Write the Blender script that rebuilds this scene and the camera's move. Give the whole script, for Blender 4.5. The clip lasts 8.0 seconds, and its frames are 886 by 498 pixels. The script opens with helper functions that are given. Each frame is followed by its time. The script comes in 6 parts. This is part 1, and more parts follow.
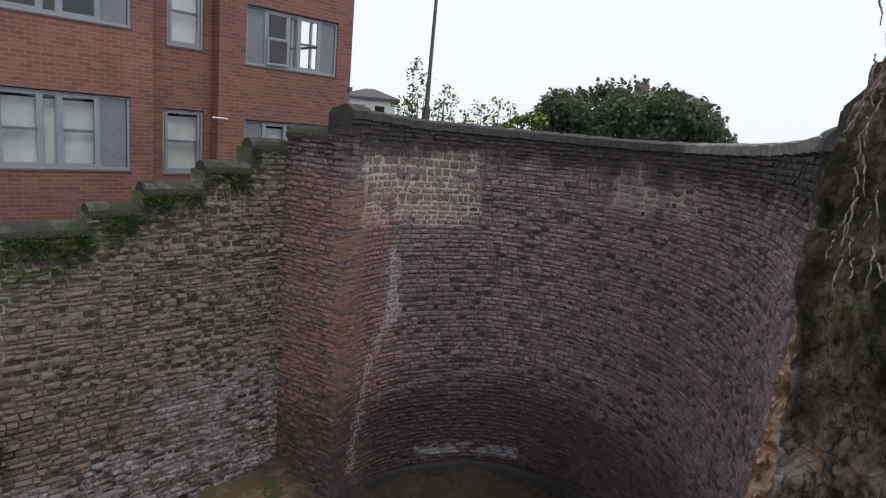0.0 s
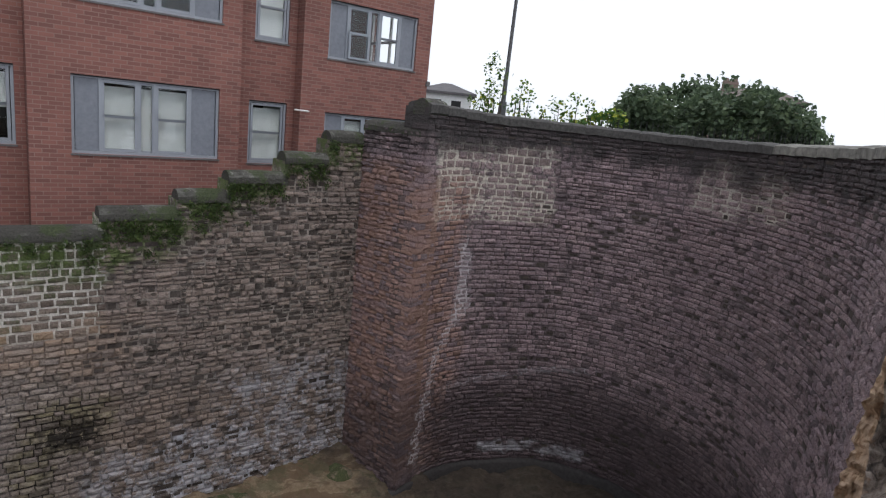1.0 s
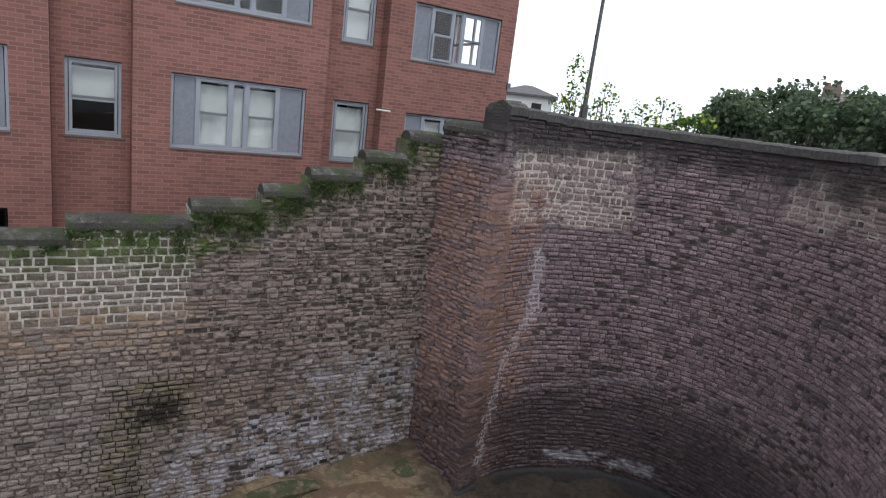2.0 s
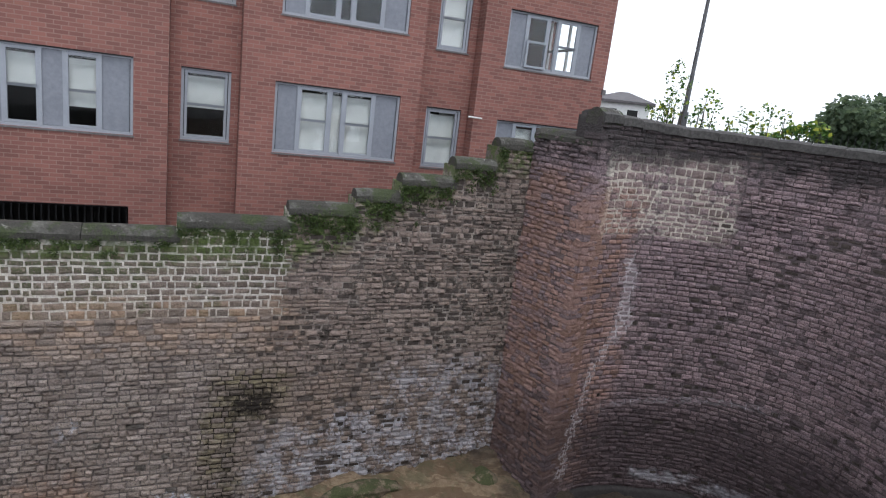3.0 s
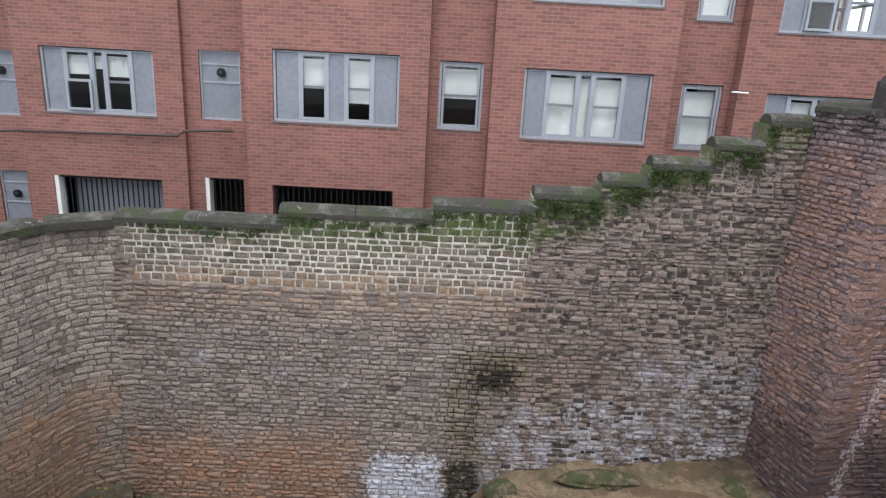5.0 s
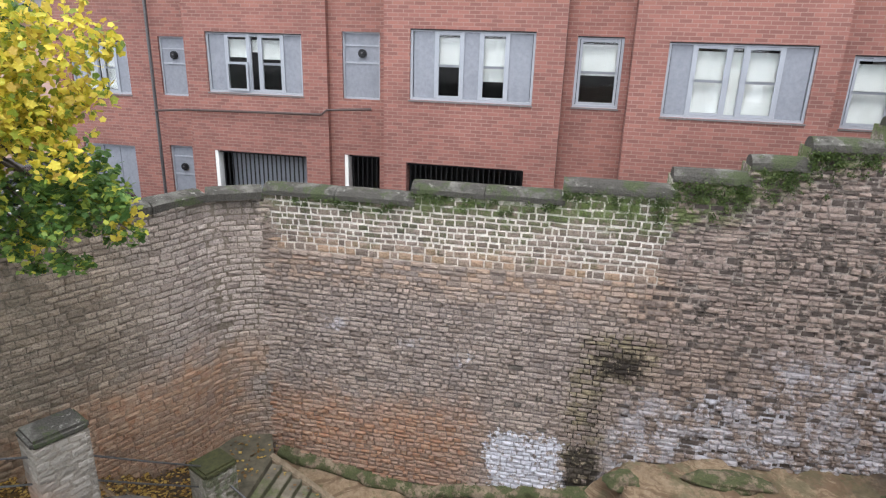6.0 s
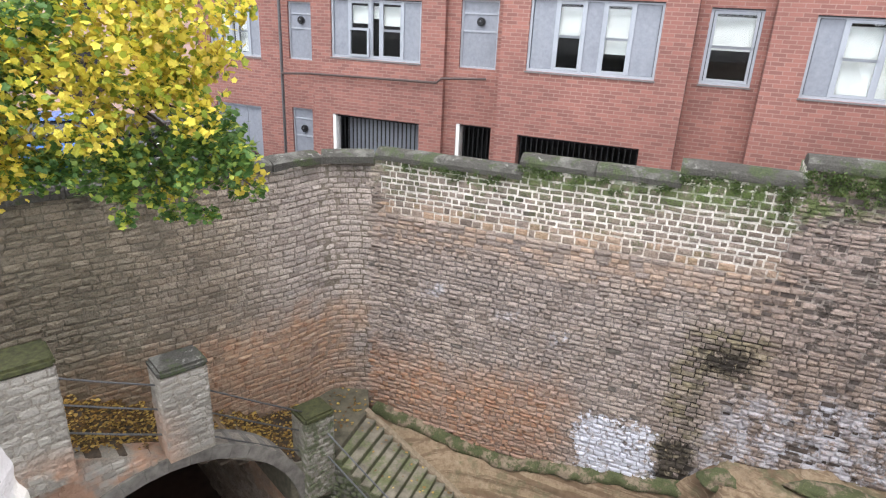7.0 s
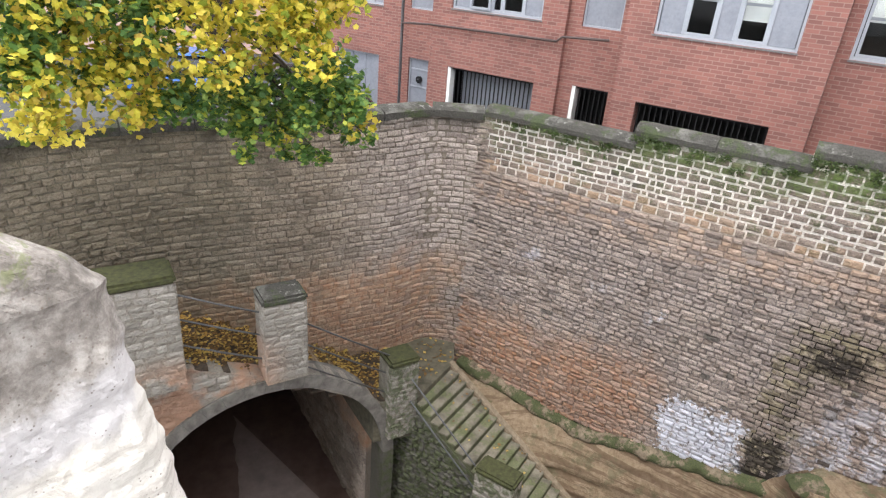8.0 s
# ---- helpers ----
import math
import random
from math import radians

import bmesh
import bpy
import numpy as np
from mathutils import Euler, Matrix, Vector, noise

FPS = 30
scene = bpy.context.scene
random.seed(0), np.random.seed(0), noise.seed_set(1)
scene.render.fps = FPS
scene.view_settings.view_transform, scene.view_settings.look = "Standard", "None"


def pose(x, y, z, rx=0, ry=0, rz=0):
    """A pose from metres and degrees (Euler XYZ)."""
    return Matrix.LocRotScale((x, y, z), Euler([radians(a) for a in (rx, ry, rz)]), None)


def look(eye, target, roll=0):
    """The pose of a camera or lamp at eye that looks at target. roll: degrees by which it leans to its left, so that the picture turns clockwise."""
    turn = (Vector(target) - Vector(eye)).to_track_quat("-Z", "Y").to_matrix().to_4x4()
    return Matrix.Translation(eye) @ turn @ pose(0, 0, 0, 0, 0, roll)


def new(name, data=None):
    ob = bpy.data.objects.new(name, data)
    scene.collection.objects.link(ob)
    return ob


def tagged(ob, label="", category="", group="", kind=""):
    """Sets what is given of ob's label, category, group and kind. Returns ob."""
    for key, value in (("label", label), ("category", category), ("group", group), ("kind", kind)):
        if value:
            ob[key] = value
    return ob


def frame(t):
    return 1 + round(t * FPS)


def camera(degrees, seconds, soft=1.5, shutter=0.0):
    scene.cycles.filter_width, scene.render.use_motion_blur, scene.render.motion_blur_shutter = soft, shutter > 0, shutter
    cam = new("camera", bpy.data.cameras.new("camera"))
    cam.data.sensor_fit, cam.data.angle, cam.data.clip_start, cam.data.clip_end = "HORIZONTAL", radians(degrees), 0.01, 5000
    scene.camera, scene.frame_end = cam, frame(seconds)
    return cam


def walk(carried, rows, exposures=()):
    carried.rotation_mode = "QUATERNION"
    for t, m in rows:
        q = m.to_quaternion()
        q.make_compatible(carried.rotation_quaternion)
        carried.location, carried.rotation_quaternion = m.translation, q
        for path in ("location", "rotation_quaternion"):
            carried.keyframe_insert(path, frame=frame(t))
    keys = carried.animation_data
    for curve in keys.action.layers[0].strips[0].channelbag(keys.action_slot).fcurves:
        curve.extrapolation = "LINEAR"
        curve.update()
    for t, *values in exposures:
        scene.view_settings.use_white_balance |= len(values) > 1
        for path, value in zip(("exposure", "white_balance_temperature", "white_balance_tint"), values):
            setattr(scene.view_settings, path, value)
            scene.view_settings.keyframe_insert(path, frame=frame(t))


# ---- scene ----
cam = camera(70.96, 8.0, soft=1.2)
PATH = [
    (0, pose(0, 0, 0, 79.23, -4.84, 7.65)),
    (0.5, pose(0, 0, 0, 78.60, -5.16, 11.26)),
    (1, pose(0, 0, 0, 78.16, -5.76, 14.50)),
    (2.5, pose(0, 0, 0, 77.35, -6.87, 25.72)),
    (3, pose(0, 0, 0, 77.17, -6.72, 29.99)),
    (3.5, pose(0, 0, 0, 76.46, -6.02, 34.65)),
    (4, pose(0, 0, 0, 75.72, -4.80, 40.20)),
    (4.5, pose(0, 0, 0, 75.08, -3.67, 46.09)),
    (5, pose(0, 0, 0, 73.92, -2.93, 51.95)),
    (6.5, pose(0, 0, 0, 70.26, -1.69, 69.21)),
    (7, pose(0, 0, 0, 68.60, -2.47, 74.22)),
    (7.5, pose(0, 0, 0, 66.42, -3.41, 80.04)),
    (8, pose(0, 0, 0, 64.18, -4.43, 84.95)),
]
EXPOSURES = [(0.0, -0.75, 6300, 10), (1.0, -0.6, 6200, 10), (2.5, -0.25, 6100, 10), (3.5, -0.14, 6080, 10), (4.5, 0.14, 6120, 10), (5.0, 0.30, 6200, 10), (6.5, 0.90, 6330, 10), (7.2, 1.03, 6350, 10), (8.0, 0.96, 6450, 10)]
walk(cam, PATH, EXPOSURES)

# ---- world and sun: a bright overcast sky ----
world = bpy.data.worlds.new("overcast_sky")
scene.world = world
world.use_nodes = True
wn, wl = world.node_tree.nodes, world.node_tree.links
wn.clear()
sky = wn.new("ShaderNodeTexSky")
sky.sky_type, sky.sun_disc = "NISHITA", False
sky.sun_elevation, sky.sun_rotation = radians(65), radians(129)
sky.dust_density, sky.air_density = 4.0, 1.0
cloud = wn.new("ShaderNodeMix")
cloud.data_type = "RGBA"
cloud.inputs["Factor"].default_value = 0.85
cloud.inputs["B"].default_value = (18.3, 18.6, 19.3, 1)
wbg = wn.new("ShaderNodeBackground")
wbg.inputs["Strength"].default_value = 0.1
wout = wn.new("ShaderNodeOutputWorld")
wl.new(sky.outputs[0], cloud.inputs["A"])
wl.new(cloud.outputs["Result"], wbg.inputs["Color"])
wl.new(wbg.outputs[0], wout.inputs[0])

sun_data = bpy.data.lights.new("sun", "SUN")
sun_data.energy, sun_data.angle, sun_data.color = 1.3, radians(16), (1.0, 0.97, 0.93)
sun = new("sun", sun_data)
sun.matrix_world = look((10, -8, 28), (0, 0, 0))

# ---- frames of reference in plan ----
def polar(az, r, z=0.0):
    """A place by its bearing (degrees, counter-clockwise from +y), its level distance from the origin and its height."""
    a = radians(az)
    return Vector((-r * math.sin(a), r * math.cos(a), z))


WALL_AZ, WALL_D = 52.0, 9.8
FAC_AZ = 51.5


def on_plane(az, d, s, z=0.0):
    """A place on the upright plane square to the bearing az at distance d; s runs along it to the right."""
    a = radians(az)
    return Vector((-d * math.sin(a) + s * math.cos(a), d * math.cos(a) + s * math.sin(a), z))


def wallp(s, z=0.0, out=0.0):
    return on_plane(WALL_AZ, WALL_D - out, s, z)


def facp(s, z=0.0, d=12.87):
    return on_plane(FAC_AZ, d, s, z)


# ---- materials ----
class Nodes:
    """Short ways to write a node material."""

    def __init__(self, name):
        self.mat = bpy.data.materials.new(name)
        self.mat.use_nodes = True
        self.t = self.mat.node_tree
        self.t.nodes.clear()
        self.bsdf = self.t.nodes.new("ShaderNodeBsdfPrincipled")
        out = self.t.nodes.new("ShaderNodeOutputMaterial")
        self.t.links.new(self.bsdf.outputs[0], out.inputs["Surface"])
        self.pos = self.t.nodes.new("ShaderNodeNewGeometry").outputs["Position"]

    def link(self, value, socket):
        if isinstance(value, (int, float)):
            socket.default_value = value
        elif isinstance(value, tuple):
            socket.default_value = (*value[:3], 1.0) if socket.type == "RGBA" else value
        else:
            self.t.links.new(value, socket)

    def math(self, op, a, b=0.0, clamp=False):
        n = self.t.nodes.new("ShaderNodeMath")
        n.operation, n.use_clamp = op, clamp
        self.link(a, n.inputs[0]), self.link(b, n.inputs[1])
        return n.outputs[0]

    def noise(self, scale, detail=3.0, rough=0.6, vec=None, dim="3D"):
        n = self.t.nodes.new("ShaderNodeTexNoise")
        n.inputs["Scale"].default_value, n.inputs["Detail"].default_value, n.inputs["Roughness"].default_value = scale, detail, rough
        self.t.links.new(vec or self.pos, n.inputs["Vector"])
        return n.outputs["Fac"]

    def stretch(self, scale):
        n = self.t.nodes.new("ShaderNodeVectorMath")
        n.operation = "MULTIPLY"
        self.t.links.new(self.pos, n.inputs[0])
        n.inputs[1].default_value = scale
        return n.outputs["Vector"]

    def voronoi(self, scale, feature="F1", vec=None):
        n = self.t.nodes.new("ShaderNodeTexVoronoi")
        n.feature = feature
        n.inputs["Scale"].default_value = scale
        self.t.links.new(vec or self.pos, n.inputs["Vector"])
        return n.outputs["Distance"]

    def ramp(self, fac, *stops):
        n = self.t.nodes.new("ShaderNodeValToRGB")
        e = n.color_ramp.elements
        while len(e) < len(stops):
            e.new(0.5)
        for k, (p, c) in zip(e, stops):
            k.position, k.color = p, (*c, 1) if isinstance(c, tuple) else (c, c, c, 1)
        self.t.links.new(fac, n.inputs[0])
        return n.outputs[0]

    def step(self, value, lo, hi):
        n = self.t.nodes.new("ShaderNodeMapRange")
        n.interpolation_type = "SMOOTHSTEP"
        self.link(value, n.inputs["Value"])
        n.inputs["From Min"].default_value, n.inputs["From Max"].default_value = lo, hi
        return n.outputs["Result"]

    def mix(self, fac, a, b, mode="MIX"):
        n = self.t.nodes.new("ShaderNodeMix")
        n.data_type, n.blend_type, n.clamp_factor = "RGBA", mode, True
        self.link(fac, n.inputs["Factor"]), self.link(a, n.inputs["A"]), self.link(b, n.inputs["B"])
        return n.outputs["Result"]

    def dot(self, v, vec=None):
        n = self.t.nodes.new("ShaderNodeVectorMath")
        n.operation = "DOT_PRODUCT"
        self.t.links.new(vec or self.pos, n.inputs[0])
        n.inputs[1].default_value = v
        return n.outputs["Value"]

    def piece(self):
        """A number of its own for every piece, be it an object or an island of a mesh."""
        g = self.t.nodes.new("ShaderNodeNewGeometry").outputs["Random Per Island"]
        o = self.t.nodes.new("ShaderNodeObjectInfo").outputs["Random"]
        return self.math("FRACT", self.math("ADD", g, o))

    def box(self, s, z, s0, s1, z0, z1, soft, wob, amount):
        """1 inside a rough-edged patch from s0 to s1 and z0 to z1."""
        w = self.math("MULTIPLY", self.math("SUBTRACT", wob, 0.5), amount)
        a, b = self.math("ADD", s, w), self.math("ADD", z, w)
        m = self.math("MULTIPLY", self.step(a, s0 - soft, s0 + soft), self.step(a, s1 + soft, s1 - soft))
        n = self.math("MULTIPLY", self.step(b, z0 - soft, z0 + soft), self.step(b, z1 + soft, z1 - soft))
        return self.math("MULTIPLY", m, n)

    def done(self, color, rough=0.85, bump=None, strength=0.3, distance=0.02, metal=0.0):
        self.link(color, self.bsdf.inputs["Base Color"])
        self.link(rough, self.bsdf.inputs["Roughness"])
        self.link(metal, self.bsdf.inputs["Metallic"])
        if bump is not None:
            b = self.t.nodes.new("ShaderNodeBump")
            b.inputs["Strength"].default_value, b.inputs["Distance"].default_value = strength, distance
            self.t.links.new(bump, b.inputs["Height"])
            self.t.links.new(b.outputs[0], self.bsdf.inputs["Normal"])
        return self.mat


US = (math.cos(radians(WALL_AZ)), math.sin(radians(WALL_AZ)), 0.0)


def main_wall_material(name, mortar):
    """Coursed sandstone: pale repointed band on top, grey-brown below, rust at the foot, white salts and a black leak."""
    n = Nodes(name)
    s, z = n.dot(US), n.dot((0, 0, 1))
    big, mid, fine = n.noise(0.55, 4), n.noise(2.6, 4), n.noise(38, 4, 0.7)
    patchy = n.noise(9, 3)
    if mortar:
        c = n.ramp(fine, (0.3, (0.13, 0.113, 0.105)), (0.7, (0.26, 0.23, 0.215)))
    else:
        p = n.piece()
        c = n.ramp(p, (0.0, (0.20, 0.158, 0.132)), (0.25, (0.325, 0.265, 0.225)), (0.5, (0.42, 0.348, 0.30)), (0.78, (0.29, 0.242, 0.21)), (1.0, (0.50, 0.42, 0.36)))
        c = n.mix(n.math("MULTIPLY", n.step(mid, 0.42, 0.68), 0.5), c, (0.29, 0.25, 0.235))
        c = n.mix(n.math("MULTIPLY", n.step(fine, 0.50, 0.62), 0.6), c, (0.12, 0.10, 0.088))
        c = n.mix(n.math("MULTIPLY", n.step(fine, 0.42, 0.3), 0.45), c, (0.55, 0.47, 0.41))
        dark = n.math("MULTIPLY", n.step(p, 0.93, 0.95), n.step(big, 0.40, 0.55))
        c = n.mix(n.math("MULTIPLY", dark, 0.85), c, (0.05, 0.047, 0.04))
    pale = n.step(n.math("ADD", s, mid), 2.4, 1.2)
    c = n.mix(n.math("MULTIPLY", pale, 0.03), c, (0.60, 0.54, 0.53))
    c = n.mix(n.math("SUBTRACT", 1.0, pale), c, n.mix(1.0, c, (0.83, 0.785, 0.755), "MULTIPLY"))
    # pale repointed band above, stepping down to the left of the stepped copings
    band = n.math("MULTIPLY", n.box(s, z, -5.6, 1.62, -3.62, 0.0, 0.06, mid, 0.25), n.step(n.math("ADD", s, n.math("MULTIPLY", mid, 1.2)), -4.9, -4.3))
    if mortar:
        c = n.mix(band, c, n.ramp(patchy, (0.3, (0.56, 0.52, 0.46)), (0.7, (0.82, 0.79, 0.73))))
    else:
        c = n.mix(n.math("MULTIPLY", band, 0.8), c, n.mix(1.0, c, (0.66, 0.63, 0.58), "MULTIPLY"))
        c = n.mix(n.math("MULTIPLY", n.math("MULTIPLY", band, n.math("MULTIPLY", n.step(z, -3.2, -3.5), n.step(p, 0.35, 0.8))), 0.55), c, (0.42, 0.28, 0.17))
        # Moss by noise; rows under the coping also painted darker, as in its shade.
        moss_shade = n.math("ADD", n.math("MULTIPLY", n.step(z, -3.15, -2.5), 0.16), n.noise(1.5, 4, 0.7))
        mossy = n.math("MULTIPLY", n.math("MULTIPLY", band, n.step(n.math("ADD", moss_shade, n.math("MULTIPLY", p, 0.16)), 0.60, 0.74)), n.step(fine, 0.36, 0.5))
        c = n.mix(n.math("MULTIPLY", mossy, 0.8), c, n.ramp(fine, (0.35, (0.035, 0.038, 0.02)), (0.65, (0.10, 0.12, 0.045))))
    pw = n.step(n.piece(), 0.15, 0.95)
    # rusty band under it and rusty foot at the far end
    rust = n.box(s, z, -5.5, 2.0, -4.15, -3.4, 0.3, mid, 1.0)
    c = n.mix(n.math("MULTIPLY", n.math("MULTIPLY", rust, pw), 0.6), c, n.ramp(patchy, (0.3, (0.40, 0.25, 0.16)), (0.7, (0.48, 0.35, 0.25))))
    foot = n.box(s, z, -5.9, -1.3, -8.8, -6.45, 0.45, n.math("MULTIPLY", n.math("ADD", big, mid), 0.5), 2.4)
    c = n.mix(n.math("MULTIPLY", n.math("MULTIPLY", foot, n.math("ADD", n.math("MULTIPLY", pw, 0.45), 0.5)), 0.3 if mortar else 0.88), c, n.ramp(patchy, (0.3, (0.35, 0.155, 0.08)), (0.7, (0.44, 0.29, 0.19))))
    # white salts
    salt_n = n.step(n.noise(3.6, 6, 0.78), 0.45, 0.55)
    m = n.box(s, z, -1.0, 0.4, -8.6, -6.75, 0.04, n.math("MULTIPLY", n.math("ADD", patchy, n.noise(2.2, 4)), 0.5), 1.8)
    c = n.mix(n.math("MULTIPLY", n.math("MULTIPLY", m, n.step(n.noise(5, 5, 0.75), 0.36, 0.50)), 0.9 if not mortar else 0.5), c, (0.66, 0.68, 0.76))
    for s0, s1, z0, z1, soft, k in ((1.1, 5.9, -7.8, -6.2, 0.3, 0.85), (3.4, 6.0, -6.4, -4.5, 0.4, 0.65), (1.4, 3.2, -6.3, -5.6, 0.3, 0.6), (-1.6, -1.3, -5.5, -5.2, 0.1, 0.8), (-4.2, -3.75, -5.1, -4.85, 0.1, 0.6), (-2.7, -2.3, -5.2, -5.05, 0.08, 0.5), (2.4, 3.6, -5.9, -5.4, 0.2, 0.6)):
        m = n.box(s, z, s0, s1, z0, z1, soft, patchy, 0.5)
        c = n.mix(n.math("MULTIPLY", n.math("MULTIPLY", m, salt_n), k if mortar else k * 0.68), c, (0.62, 0.63, 0.70))
    # the black leak and its trail
    rag = n.noise(6.5, 5, 0.75)
    stain = n.math("MAXIMUM", n.box(s, z, 0.5, 1.75, -5.45, -4.55, 0.16, rag, 0.9), n.box(s, z, 0.35, 1.0, -8.3, -5.2, 0.14, rag, 0.9))
    if mortar:
        c = n.mix(n.math("MULTIPLY", stain, 0.92), c, (0.02, 0.016, 0.010))
    else:
        c = n.mix(n.math("MULTIPLY", n.math("MULTIPLY", stain, n.step(p, 0.1, 0.7)), 0.68), c, n.ramp(patchy, (0.35, (0.085, 0.07, 0.03)), (0.65, (0.27, 0.235, 0.12))))
    for s0, s1, z0, z1, k in ((0.9, 1.45, -5.28, -4.98, 1.0), (0.75, 1.6, -5.4, -4.8, 0.65), (0.72, 0.9, -6.9, -5.5, 0.4), (0.45, 1.0, -8.3, -6.8, 0.85)):
        m = n.box(s, z, s0, s1, z0, z1, 0.08, rag, 0.7)
        c = n.mix(n.math("MULTIPLY", n.math("MULTIPLY", m, n.step(rag, 0.38, 0.47)), k), c, (0.022, 0.016, 0.011))
    glow = n.box(s, z, 1.6, 6.2, -4.6, 0.0, 0.3, mid, 0.8)
    c = n.mix(n.math("MULTIPLY", glow, 0.0 if mortar else 0.22), c, (0.46, 0.375, 0.34))
    # grey lichen blotches beside the inner corner
    m = n.box(s, z, 4.2, 6.0, -4.0, -2.5, 0.5, mid, 0.8)
    c = n.mix(n.math("MULTIPLY", n.math("MULTIPLY", m, n.step(n.voronoi(9), 0.5, 0.25)), 0.6), c, (0.085, 0.085, 0.082))
    m = n.box(s, z, 1.8, 6.0, -4.6, -0.9, 0.4, mid, 0.9)
    if not mortar:
        lost = n.math("MULTIPLY", n.step(p, 0.66, 0.72), n.step(n.noise(8, 4, 0.7), 0.45, 0.54))
        c = n.mix(n.math("MULTIPLY", n.math("MULTIPLY", m, lost), 0.85), c, (0.06, 0.05, 0.042))
        m2 = n.box(s, z, 1.5, 6.0, -7.4, -4.4, 0.5, mid, 0.9)
        c = n.mix(n.math("MULTIPLY", n.math("MULTIPLY", m2, n.math("MULTIPLY", n.step(p, 0.55, 0.7), n.step(patchy, 0.42, 0.57))), 0.5), c, (0.13, 0.105, 0.10))
    pit = n.math("MULTIPLY", n.step(n.voronoi(6.5, "F1", n.stretch((1.0, 1.0, 1.7))), 0.36, 0.24), n.step(n.noise(2.1, 3), 0.44, 0.54))
    c = n.mix(n.math("MULTIPLY", n.math("MULTIPLY", m, pit), 0.85), c, (0.055, 0.045, 0.036))
    if mortar:
        c = n.mix(n.math("MULTIPLY", n.math("MULTIPLY", m, n.step(patchy, 0.4, 0.6)), 0.75), c, (0.44, 0.39, 0.345))
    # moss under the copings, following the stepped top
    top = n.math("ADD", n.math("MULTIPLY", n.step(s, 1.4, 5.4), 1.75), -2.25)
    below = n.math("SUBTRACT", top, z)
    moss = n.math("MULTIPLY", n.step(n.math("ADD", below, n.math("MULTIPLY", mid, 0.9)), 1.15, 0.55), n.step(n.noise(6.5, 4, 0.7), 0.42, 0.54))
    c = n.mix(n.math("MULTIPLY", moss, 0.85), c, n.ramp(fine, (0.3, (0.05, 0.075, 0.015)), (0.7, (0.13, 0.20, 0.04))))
    c = n.mix(0.35, c, n.ramp(big, (0.3, (0.64, 0.61, 0.65)), (0.7, (1.25, 1.21, 1.19))), "MULTIPLY")
    return n.done(c, 0.9, n.math("ADD", fine, n.math("MULTIPLY", n.noise(16, 4, 0.65), 1.6)), 1.0, 0.035)


